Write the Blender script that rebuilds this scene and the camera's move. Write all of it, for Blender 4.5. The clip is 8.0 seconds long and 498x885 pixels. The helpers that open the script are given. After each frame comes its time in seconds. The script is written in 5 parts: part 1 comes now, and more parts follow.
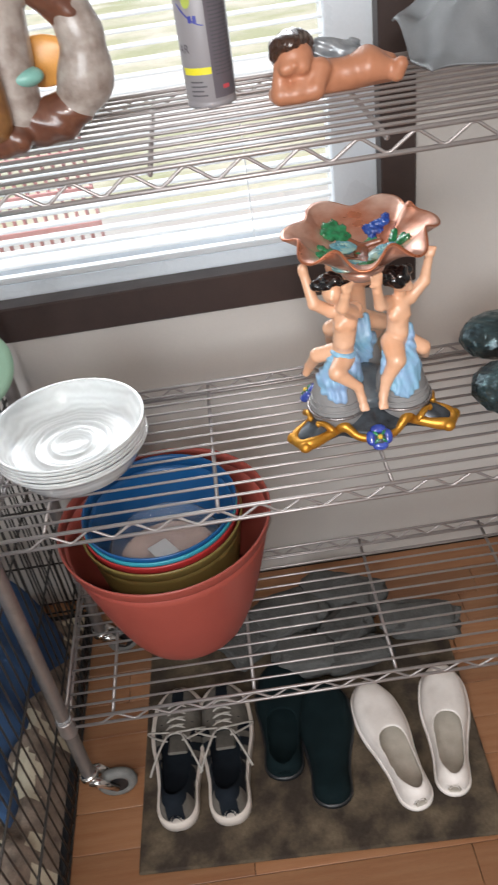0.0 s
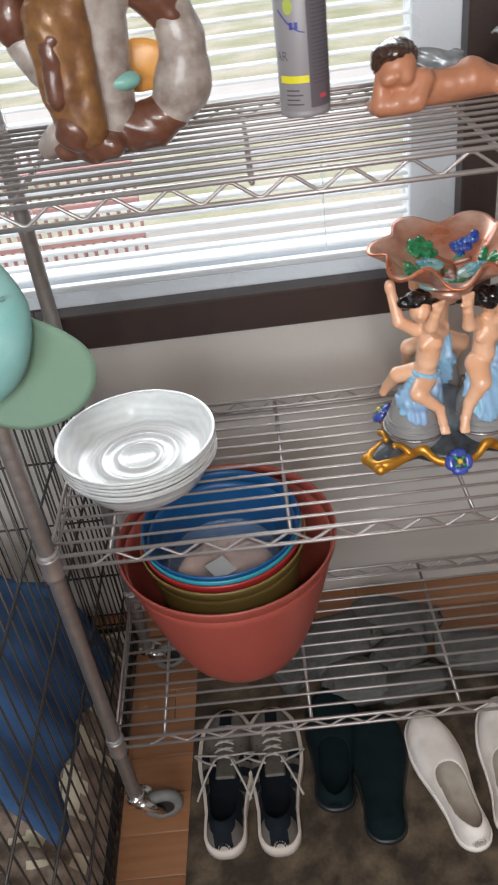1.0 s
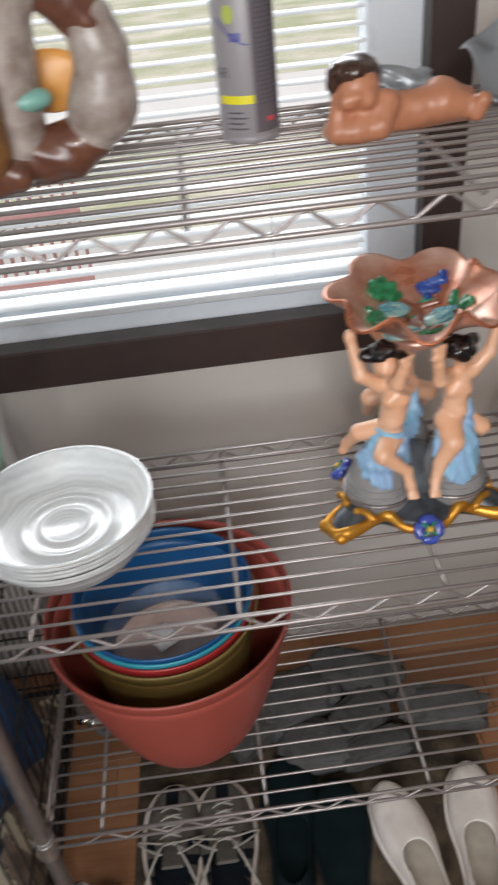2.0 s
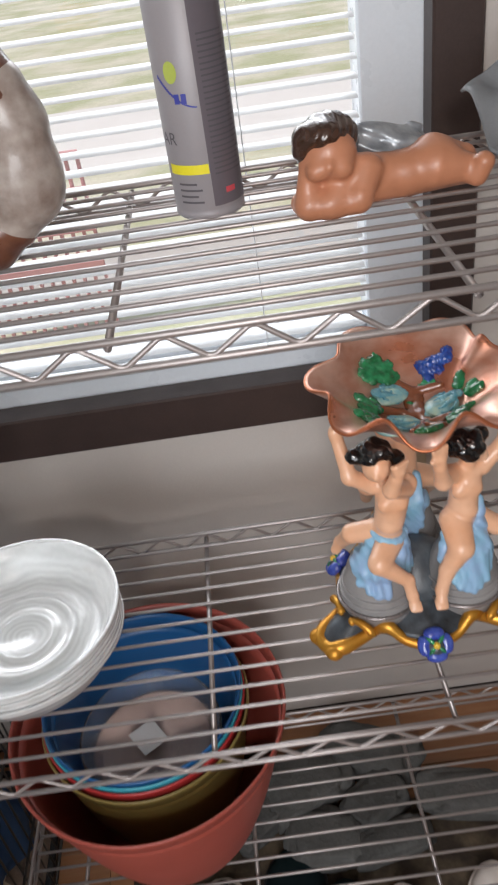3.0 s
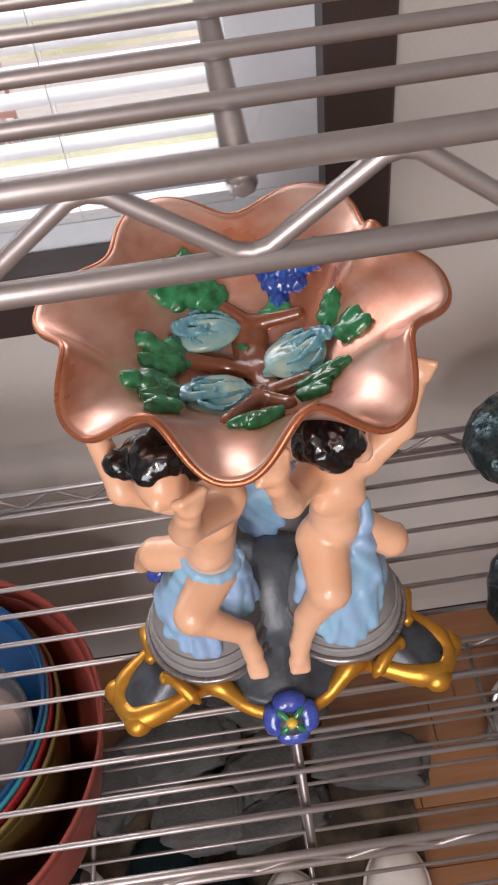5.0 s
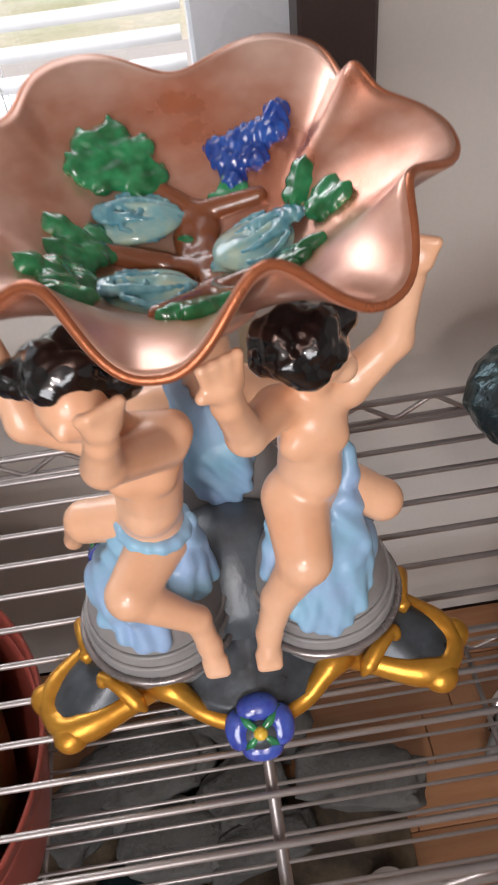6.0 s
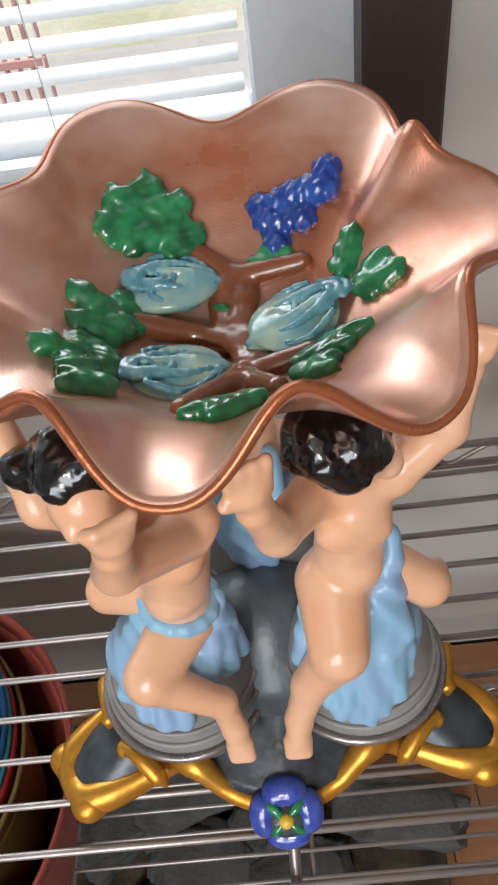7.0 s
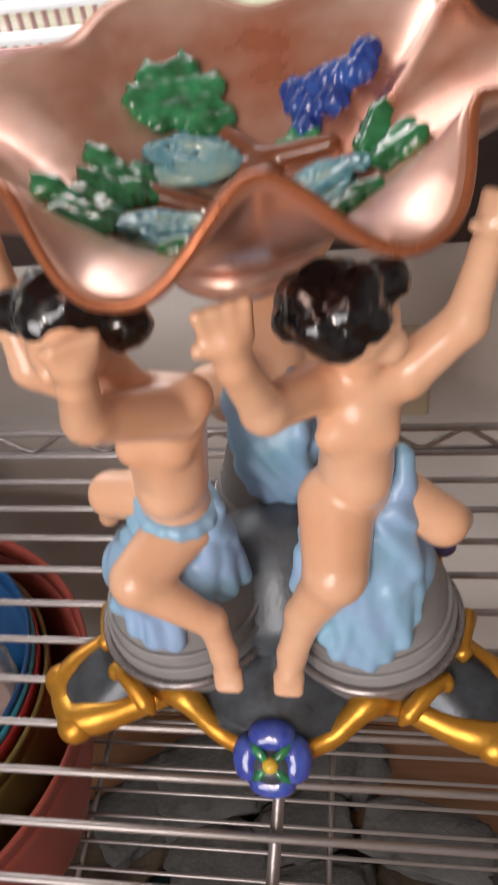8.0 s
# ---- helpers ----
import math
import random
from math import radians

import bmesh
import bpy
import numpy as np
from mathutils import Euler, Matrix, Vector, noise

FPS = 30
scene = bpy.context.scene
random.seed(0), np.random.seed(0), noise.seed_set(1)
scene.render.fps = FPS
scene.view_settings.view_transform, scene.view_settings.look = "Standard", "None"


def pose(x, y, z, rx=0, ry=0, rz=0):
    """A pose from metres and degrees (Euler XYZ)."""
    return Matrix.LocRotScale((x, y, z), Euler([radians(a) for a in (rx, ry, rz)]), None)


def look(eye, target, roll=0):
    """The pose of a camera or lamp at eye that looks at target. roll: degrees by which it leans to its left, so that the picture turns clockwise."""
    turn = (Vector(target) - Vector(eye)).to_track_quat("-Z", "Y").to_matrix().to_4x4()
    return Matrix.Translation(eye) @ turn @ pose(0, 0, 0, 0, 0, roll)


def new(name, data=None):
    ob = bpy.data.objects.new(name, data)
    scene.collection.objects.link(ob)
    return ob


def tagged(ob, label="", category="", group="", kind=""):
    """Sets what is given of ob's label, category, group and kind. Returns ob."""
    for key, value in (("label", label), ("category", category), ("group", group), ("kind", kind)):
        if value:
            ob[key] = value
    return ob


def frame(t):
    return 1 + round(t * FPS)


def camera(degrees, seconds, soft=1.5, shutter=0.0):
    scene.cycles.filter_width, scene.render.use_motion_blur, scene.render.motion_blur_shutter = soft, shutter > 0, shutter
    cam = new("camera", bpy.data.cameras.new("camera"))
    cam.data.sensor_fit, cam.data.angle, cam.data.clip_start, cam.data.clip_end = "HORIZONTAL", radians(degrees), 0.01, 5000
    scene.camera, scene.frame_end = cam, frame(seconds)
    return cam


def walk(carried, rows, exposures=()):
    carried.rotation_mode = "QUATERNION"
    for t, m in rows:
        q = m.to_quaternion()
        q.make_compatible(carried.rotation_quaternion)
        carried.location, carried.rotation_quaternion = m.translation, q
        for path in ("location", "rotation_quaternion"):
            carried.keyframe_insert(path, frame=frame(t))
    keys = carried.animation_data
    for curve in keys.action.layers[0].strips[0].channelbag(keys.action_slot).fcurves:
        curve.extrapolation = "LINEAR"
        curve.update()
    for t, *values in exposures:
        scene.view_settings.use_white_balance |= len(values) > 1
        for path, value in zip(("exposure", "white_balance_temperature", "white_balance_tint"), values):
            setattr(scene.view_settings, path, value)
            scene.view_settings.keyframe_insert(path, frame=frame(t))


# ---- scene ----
cam = camera(35.4, 8.0, soft=2.0, shutter=0.4)
EXPOSURES = [(0.0, 0.19, 6500, 10), (1.0, -0.08, 6500, 10), (2.2, -0.21, 6550, 11), (3.5, -0.27, 6600, 14), (4.0, -0.34, 6700, 17), (4.5, -0.17, 6850, 20), (5.2, 0.0, 6850, 20), (6.5, 0.02, 6650, 12), (7.5, -0.05, 6450, 9), (8.0, -0.08, 7100, 18)]
PATH = [
    (0, (0.068, -0.869, 1.488), (0.056, 0.731, 0.288), -9.0),
    (0.5, (0.061, -0.891, 1.496), (-0.054, 0.733, 0.335), -10.2),
    (1, (-0.007, -0.831, 1.48), (-0.074, 0.794, 0.316), -8.0),
    (1.5, (-0.084, -0.749, 1.483), (-0.061, 0.878, 0.32), -5.2),
    (2, (0.01, -0.662, 1.462), (0.069, 0.959, 0.292), -6.2),
    (2.2, (0.084, -0.643, 1.484), (0.119, 0.974, 0.307), -7.6),
    (3.5, (0.11, -0.369, 1.444), (0.045, 1.264, 0.29), -9.6),
    (4, (0.181, -0.269, 1.399), (0.065, 1.278, 0.137), -13.0),
    (4.5, (0.278, -0.196, 1.367), (0.141, 1.21, -0.049), -12.8),
    (5, (0.256, -0.144, 1.303), (0.272, 1.193, -0.184), -7.8),
    (5.2, (0.244, -0.146, 1.304), (0.31, 1.186, -0.187), -7.4),
    (6.3, (0.274, -0.079, 1.165), (0.306, 1.293, -0.29), -6.7),
    (6.5, (0.274, -0.064, 1.169), (0.268, 1.295, -0.298), -7.0),
    (7, (0.284, -0.054, 1.196), (0.193, 1.301, -0.273), -9.3),
    (7.5, (0.298, -0.065, 1.208), (0.144, 1.322, -0.225), -9.4),
    (8, (0.317, -0.085, 1.138), (-0.006, 1.327, -0.241), -9.7),
]
walk(cam, [(t, look(eye, target, roll)) for t, eye, target, roll in PATH], exposures=EXPOSURES)

# ---- world, sun, lamps ----
SUN_EL, SUN_ROT = 46.0, 262.0
world = bpy.data.worlds.new("sky")
scene.world = world
world.use_nodes = True
wn = world.node_tree.nodes
sky = wn.new("ShaderNodeTexSky")
sky.sky_type, sky.sun_disc = "NISHITA", False
sky.sun_elevation, sky.sun_rotation = radians(SUN_EL), radians(SUN_ROT)
sky.air_density, sky.dust_density = 1.0, 3.0
world.node_tree.links.new(sky.outputs[0], wn["Background"].inputs[0])
wn["Background"].inputs[1].default_value = 0.15


def lamp(name, kind, energy, m, size=0.1, size_y=None, colour=(1, 1, 1)):
    data = bpy.data.lights.new(name, kind)
    data.energy, data.color = energy, colour
    if kind == "AREA":
        data.shape, data.size, data.size_y = "RECTANGLE", size, size_y or size
    elif kind == "SUN":
        data.angle = radians(size)
    else:
        data.shadow_soft_size = size
    ob = new(name, data)
    ob.matrix_world = m
    return ob


def sun_pose():
    # the sun stands to the side of the house: its light reaches the yard, not the sill
    el, az = radians(SUN_EL), radians(SUN_ROT)
    d = Vector((math.sin(az) * math.cos(el), math.cos(az) * math.cos(el), math.sin(el)))
    return look(d * 30, (0, 0, 0))


lamp("sun", "SUN", 5.0, sun_pose(), 0.5, colour=(1.0, 0.95, 0.88))
# daylight entering by the opening in the wall behind the room, and by the shelf's own window
lamp("room_window_light", "AREA", 51.0, look((-0.6, -2.55, 1.75), (0.0, 0.3, 0.9)), 1.6, 1.2, (0.93, 0.97, 1.0))
lamp("window_light", "AREA", 172.0, look((-0.4, 3.2, 2.75), (-0.2, 0.4, 1.0)), 4.5, 1.7, (0.95, 0.98, 1.0))
# added unseen lamp, held still, standing in for a torch carried by the camera
lamp("torch_stand_in", "POINT", 31.0, pose(0.06, -1.25, 1.86), 0.07, colour=(1.0, 0.93, 0.88))


# ---- helpers for materials ----
def node_mat(name):
    m = bpy.data.materials.new(name)
    m.use_nodes = True
    nt = m.node_tree
    return m, nt, nt.nodes["Principled BSDF"]


def mat(name, colour, rough=0.5, metal=0.0, vary=0.12, scale=30.0, bump=0.05, fine=400.0, second=None, mix=0.5, coat=0.0,
        random_amount=0.0, stretch=(1, 1, 1), bump_dist=0.002, rough_vary=0.08, spec=0.5):
    """Base colour with large and fine variation, a second colour in patches, varied gloss, and fine relief."""
    m, nt, p = node_mat(name)
    L = nt.links.new
    co = nt.nodes.new("ShaderNodeTexCoord")
    mp = nt.nodes.new("ShaderNodeMapping")
    mp.inputs["Scale"].default_value = stretch
    L(co.outputs["Object"], mp.inputs["Vector"])
    n1 = nt.nodes.new("ShaderNodeTexNoise")
    n1.inputs["Scale"].default_value, n1.inputs["Detail"].default_value = scale, 5
    n2 = nt.nodes.new("ShaderNodeTexNoise")
    n2.inputs["Scale"].default_value, n2.inputs["Detail"].default_value = fine, 3
    for n in (n1, n2):
        L(mp.outputs[0], n.inputs["Vector"])
    ramp = nt.nodes.new("ShaderNodeMapRange")
    ramp.inputs["From Min"].default_value, ramp.inputs["From Max"].default_value = 0.5 - 0.18 * (1.2 - mix), 0.5 + 0.25 * (1.4 - mix)
    L(n1.outputs["Fac"], ramp.inputs["Value"])
    mx = nt.nodes.new("ShaderNodeMix")
    mx.data_type = "RGBA"
    c2 = second or tuple(min(1, c * (1 - vary)) for c in colour)
    mx.inputs["A"].default_value, mx.inputs["B"].default_value = (*colour, 1), (*c2, 1)
    L(ramp.outputs[0], mx.inputs["Factor"])
    hsv = nt.nodes.new("ShaderNodeHueSaturation")
    L(mx.outputs["Result"], hsv.inputs["Color"])
    val = nt.nodes.new("ShaderNodeMapRange")
    val.inputs["To Min"].default_value, val.inputs["To Max"].default_value = 1 - vary, 1 + vary
    L(n2.outputs["Fac"], val.inputs["Value"])
    if random_amount:
        info = nt.nodes.new("ShaderNodeObjectInfo")
        rr = nt.nodes.new("ShaderNodeMapRange")
        rr.inputs["To Min"].default_value, rr.inputs["To Max"].default_value = 1 - random_amount, 1 + random_amount
        L(info.outputs["Random"], rr.inputs["Value"])
        mul = nt.nodes.new("ShaderNodeMath")
        mul.operation = "MULTIPLY"
        L(val.outputs[0], mul.inputs[0])
        L(rr.outputs[0], mul.inputs[1])
        L(mul.outputs[0], hsv.inputs["Value"])
    else:
        L(val.outputs[0], hsv.inputs["Value"])
    L(hsv.outputs[0], p.inputs["Base Color"])
    rv = nt.nodes.new("ShaderNodeMapRange")
    rv.inputs["To Min"].default_value, rv.inputs["To Max"].default_value = max(0.02, rough - rough_vary), min(1, rough + rough_vary)
    L(n1.outputs["Fac"], rv.inputs["Value"])
    L(rv.outputs[0], p.inputs["Roughness"])
    p.inputs["Metallic"].default_value = metal
    p.inputs["Specular IOR Level"].default_value = spec
    p.inputs["Coat Weight"].default_value = coat
    p.inputs["Coat Roughness"].default_value = 0.16
    if bump:
        b = nt.nodes.new("ShaderNodeBump")
        b.inputs["Strength"].default_value, b.inputs["Distance"].default_value = bump, bump_dist
        L(n2.outputs["Fac"], b.inputs["Height"])
        L(b.outputs[0], p.inputs["Normal"])
    return m


def glass_mat(name, colour, rough, transmission, ior=1.45):
    m, nt, p = node_mat(name)
    p.inputs["Base Color"].default_value = (*colour, 1)
    p.inputs["Roughness"].default_value = rough
    p.inputs["Transmission Weight"].default_value = transmission
    p.inputs["IOR"].default_value = ior
    n = nt.nodes.new("ShaderNodeTexNoise")
    n.inputs["Scale"].default_value = 60
    b = nt.nodes.new("ShaderNodeBump")
    b.inputs["Strength"].default_value, b.inputs["Distance"].default_value = 0.25, 0.004
    nt.links.new(n.outputs["Fac"], b.inputs["Height"])
    nt.links.new(b.outputs[0], p.inputs["Normal"])
    return m


# ---- materials ----
PANE, _nt, _p = node_mat("window_glass")
_p.inputs["Base Color"].default_value, _p.inputs["Roughness"].default_value = (1, 1, 1, 1), 0.0
_p.inputs["Transmission Weight"].default_value, _p.inputs["IOR"].default_value = 1.0, 1.45
WALL = mat("wall_paint", (0.565, 0.53, 0.495), 0.85, vary=0.04, scale=3, bump=0.15, fine=260)
ROOM = mat("room_paint", (0.46, 0.45, 0.44), 0.9, vary=0.05, scale=2, bump=0.1, fine=200)
BROWN = mat("brown_casing", (0.050, 0.032, 0.028), 0.42, vary=0.2, scale=20, bump=0.1, fine=300)
VINYL = mat("white_vinyl", (0.72, 0.77, 0.82), 0.28, vary=0.04, scale=8, bump=0.03, fine=200)
SLAT = mat("blind_slat", (0.70, 0.72, 0.73), 0.4, vary=0.05, scale=9, bump=0.02, fine=120)
_nt = SLAT.node_tree
_tr, _mx = _nt.nodes.new("ShaderNodeBsdfTranslucent"), _nt.nodes.new("ShaderNodeMixShader")
_tr.inputs[0].default_value, _mx.inputs[0].default_value = (0.80, 0.83, 0.86, 1), 0.22
_nt.links.new(_nt.nodes["Principled BSDF"].outputs[0], _mx.inputs[1])
_nt.links.new(_tr.outputs[0], _mx.inputs[2])
_nt.links.new(_mx.outputs[0], _nt.nodes["Material Output"].inputs[0])
PLANK = mat("oak_plank", (0.32, 0.155, 0.075), 0.42, vary=0.16, scale=5, bump=0.12, fine=60, second=(0.27, 0.115, 0.05), stretch=(1.2, 16, 8), random_amount=0.16)
WIRE = mat("zinc_wire", (0.43, 0.395, 0.385), 0.42, metal=0.72, vary=0.08, scale=40, bump=0.02, fine=500)
POLE = mat("zinc_pole", (0.33, 0.31, 0.30), 0.42, metal=0.7, vary=0.12, scale=30, bump=0.08, fine=400)
BLACKWIRE = mat("black_wire", (0.050, 0.046, 0.043), 0.38, metal=0.3, vary=0.2, scale=30, bump=0.05)
PLASTIC_CLIP = glass_mat("clear_clip", (0.9, 0.9, 0.9), 0.15, 0.7)
RUBBER = mat("grey_rubber", (0.20, 0.20, 0.19), 0.6, vary=0.2, scale=40, bump=0.1)
CHROME = mat("chrome", (0.75, 0.74, 0.72), 0.18, metal=1.0, vary=0.05, scale=50, bump=0.02)
BLACK = mat("black_plastic", (0.015, 0.016, 0.018), 0.4, vary=0.2, scale=40)
SKIN = mat("painted_peach", (0.83, 0.50, 0.325), 0.34, vary=0.05, scale=22, bump=0.05, fine=160, second=(0.80, 0.42, 0.24), coat=0.45)
TAN = mat("painted_tan", (0.50, 0.215, 0.12), 0.40, vary=0.06, scale=22, bump=0.04, fine=150, second=(0.43, 0.18, 0.095), coat=0.12)
HAIR = mat("black_glaze", (0.004, 0.004, 0.005), 0.14, vary=0.3, scale=60, bump=0.2, fine=90, coat=0.6)
BROWNHAIR = mat("brown_glaze", (0.055, 0.025, 0.015), 0.2, vary=0.3, scale=60, bump=0.35, fine=140, coat=0.8)
DRAPE = mat("blue_drape_paint", (0.30, 0.46, 0.70), 0.40, vary=0.08, scale=28, bump=0.08, fine=180, second=(0.25, 0.53, 0.70), coat=0.2)
DRAPE_BAND = mat("blue_band_paint", (0.30, 0.46, 0.70), 0.40, vary=0.08, scale=28, bump=0.08, fine=180, second=(0.25, 0.53, 0.70), coat=0.2)
STONE = mat("grey_dome_paint", (0.24, 0.235, 0.235), 0.42, vary=0.08, scale=30, bump=0.06, fine=300, second=(0.30, 0.29, 0.285))
SLATE = mat("slate_paint", (0.040, 0.043, 0.048), 0.30, metal=0.3, vary=0.2, scale=60, bump=0.1, fine=260, second=(0.095, 0.115, 0.135), mix=0.4)
SILVER = mat("silver_pearl_paint", (0.34, 0.30, 0.29), 0.26, metal=0.6, vary=0.12, scale=50, bump=0.1, fine=240, second=(0.20, 0.19, 0.19))
BRUSHED = mat("brushed_blue_grey_paint", (0.085, 0.098, 0.112), 0.36, metal=0.25, vary=0.15, scale=50, bump=0.15, fine=240, second=(0.14, 0.165, 0.185), stretch=(1, 1, 0.3))
GOLD = mat("gold_paint", (0.64, 0.315, 0.045), 0.35, metal=0.65, vary=0.12, scale=50, bump=0.12, fine=220, second=(0.60, 0.26, 0.03))
COPPER = mat("pearl_copper", (0.53, 0.18, 0.092), 0.29, metal=0.60, vary=0.08, scale=14, bump=0.09, fine=70, second=(0.90, 0.62, 0.50), mix=0.5, coat=0.6, stretch=(1, 1, 2))
_nt = COPPER.node_tree
_co, _mp, _wv = _nt.nodes.new("ShaderNodeTexCoord"), _nt.nodes.new("ShaderNodeMapping"), _nt.nodes.new("ShaderNodeTexWave")
_mp.inputs["Location"].default_value = (-0.264, -0.190, 0)
_wv.wave_type, _wv.rings_direction = "RINGS", "Z"
_wv.inputs["Scale"].default_value, _wv.inputs["Distortion"].default_value, _wv.inputs["Detail"].default_value = 260, 9.0, 4
_bp = _nt.nodes.new("ShaderNodeBump")
_bp.inputs["Strength"].default_value, _bp.inputs["Distance"].default_value = 0.045, 0.001
_nt.links.new(_co.outputs["Object"], _mp.inputs[0])
_nt.links.new(_mp.outputs[0], _wv.inputs[0])
_nt.links.new(_wv.outputs["Fac"], _bp.inputs["Height"])
_nt.links.new(_bp.outputs[0], _nt.nodes["Principled BSDF"].inputs["Normal"])
BARK = mat("brown_branch_glaze", (0.27, 0.085, 0.035), 0.15, vary=0.2, scale=60, bump=0.25, fine=120, coat=1.0)
GREEN = mat("green_glaze", (0.008, 0.125, 0.038), 0.12, vary=0.25, scale=90, bump=0.35, fine=160, second=(0.03, 0.33, 0.13), coat=1.0)
BLUEROSE = mat("blue_glaze", (0.008, 0.045, 0.28), 0.2, vary=0.3, scale=90, bump=0.4, fine=180, second=(0.02, 0.10, 0.42), coat=0.8)
CREAMGLAZE = mat("cream_glaze", (0.22, 0.48, 0.52), 0.1, vary=0.15, scale=70, bump=0.2, fine=160, second=(0.56, 0.66, 0.47), coat=1.0)
AQUA = mat("aqua_glaze", (0.055, 0.27, 0.38), 0.1, vary=0.2, scale=90, bump=0.3, fine=160, second=(0.26, 0.52, 0.54), coat=1.0, mix=0.3, stretch=(1.6, 0.7, 1))
PETAL = mat("violet_glaze", (0.03, 0.055, 0.36), 0.15, vary=0.2, scale=120, bump=0.2, fine=200, second=(0.06, 0.12, 0.5), coat=1.0)
YELLOW = mat("yellow_glaze", (0.80, 0.52, 0.06), 0.3, vary=0.08, scale=90)
TERRA = mat("terracotta_plastic", (0.36, 0.075, 0.055), 0.42, vary=0.06, scale=9, bump=0.04, fine=220)
BLUEPOT = mat("blue_plastic", (0.010, 0.090, 0.25), 0.35, vary=0.08, scale=9, bump=0.04)
TEALPOT = mat("teal_plastic", (0.04, 0.33, 0.42), 0.35, vary=0.06, scale=9, bump=0.04)
REDPOT = mat("red_plastic", (0.40, 0.03, 0.03), 0.35, vary=0.06, scale=9, bump=0.04)
OLIVE = mat("olive_plastic", (0.25, 0.19, 0.06), 0.42, vary=0.06, scale=9, bump=0.04)
SAUCER = glass_mat("clear_plastic_saucer", (0.95, 0.98, 0.98), 0.22, 0.62, 1.3)
_nt = SAUCER.node_tree
_p = _nt.nodes["Principled BSDF"]
_co, _mp, _wv = _nt.nodes.new("ShaderNodeTexCoord"), _nt.nodes.new("ShaderNodeMapping"), _nt.nodes.new("ShaderNodeTexWave")
_mp.inputs["Location"].default_value = (0.222, -0.170, 0)
_wv.wave_type, _wv.rings_direction = "RINGS", "Z"
_wv.inputs["Scale"].default_value, _wv.inputs["Distortion"].default_value, _wv.inputs["Detail"].default_value = 42, 7.0, 5
_wv.inputs["Detail Scale"].default_value = 0.6
_rg, _bp = _nt.nodes.new("ShaderNodeMapRange"), _nt.nodes.new("ShaderNodeBump")
_rg.inputs["To Min"].default_value, _rg.inputs["To Max"].default_value = 0.40, 0.50
_bp.inputs["Strength"].default_value, _bp.inputs["Distance"].default_value = 0.035, 0.003
_nt.links.new(_co.outputs["Object"], _mp.inputs[0])
_nt.links.new(_mp.outputs[0], _wv.inputs[0])
_nt.links.new(_wv.outputs["Fac"], _rg.inputs[0])
_nt.links.new(_rg.outputs[0], _p.inputs["Transmission Weight"])
_nt.links.new(_wv.outputs["Fac"], _bp.inputs["Height"])
_nt.links.new(_bp.outputs[0], _p.inputs["Normal"])
CLEARCUP = glass_mat("clear_plastic_cup", (0.97, 0.95, 0.93), 0.05, 0.95)
PAPER = mat("paper_tag", (0.82, 0.82, 0.80), 0.7, vary=0.04, scale=20)
CANPAINT = mat("can_label", (0.30, 0.285, 0.30), 0.42, metal=0.05, vary=0.03, scale=20, bump=0.01)
CANGREY = mat("can_grey_panel", (0.15, 0.132, 0.152), 0.32, metal=0.2, vary=0.04, scale=20, bump=0.01)
INK = mat("grey_ink", (0.10, 0.092, 0.105), 0.4, vary=0.05)
INKBLUE = mat("blue_ink", (0.05, 0.06, 0.32), 0.4, vary=0.05)
INKYELLOW = mat("yellow_ink", (0.80, 0.72, 0.03), 0.4, vary=0.05)
INKGREEN = mat("green_ink", (0.42, 0.50, 0.10), 0.4, vary=0.05)
INKRED = mat("red_ink", (0.6, 0.08, 0.10), 0.4, vary=0.05)
TEALCLOTH = mat("teal_cloth", (0.24, 0.52, 0.50), 0.85, vary=0.1, scale=14, bump=0.3, fine=900, second=(0.36, 0.62, 0.60))
SAGECLOTH = mat("sage_cloth", (0.21, 0.34, 0.25), 0.85, vary=0.06, scale=14, bump=0.3, fine=900)
GREYCLOTH = mat("grey_cloth", (0.19, 0.20, 0.21), 0.5, vary=0.15, scale=20, bump=0.3, fine=800)
BLUECLOTH = mat("navy_cloth", (0.045, 0.115, 0.26), 0.9, vary=0.2, scale=10, bump=0.4, fine=700)
WHITESHOE = mat("white_leather", (0.88, 0.82, 0.77), 0.5, vary=0.05, scale=25, bump=0.1, fine=350, second=(0.72, 0.66, 0.61))
LINING = mat("tan_lining", (0.52, 0.47, 0.40), 0.8, vary=0.12, scale=30, bump=0.2, fine=500, second=(0.40, 0.35, 0.29))
MESHGREY = mat("sneaker_mesh", (0.15, 0.135, 0.115), 0.8, vary=0.3, scale=60, bump=0.4, fine=900)
NAVY = mat("sneaker_navy", (0.010, 0.014, 0.020), 0.9, spec=0.15, vary=0.2, scale=50, bump=0.3, fine=700)
FOAM = mat("sneaker_foam", (0.62, 0.55, 0.49), 0.6, vary=0.06, scale=40, bump=0.1)
LACE = mat("lace", (0.42, 0.39, 0.35), 0.85, vary=0.1, scale=80, bump=0.4, fine=900)
DARKSHOE = mat("dark_green_suede", (0.006, 0.014, 0.016), 0.95, spec=0.12, vary=0.25, scale=30, bump=0.3, fine=700)
ROCK = mat("grey_rock", (0.085, 0.084, 0.080), 0.95, spec=0.2, vary=0.2, scale=24, bump=0.6, fine=140, second=(0.12, 0.12, 0.115), bump_dist=0.004, random_amount=0.2)
MATCLOTH = mat("brown_mat", (0.042, 0.031, 0.023), 0.85, spec=0.25, vary=0.35, scale=17, bump=0.5, fine=160, second=(0.145, 0.110, 0.072), mix=0.6)
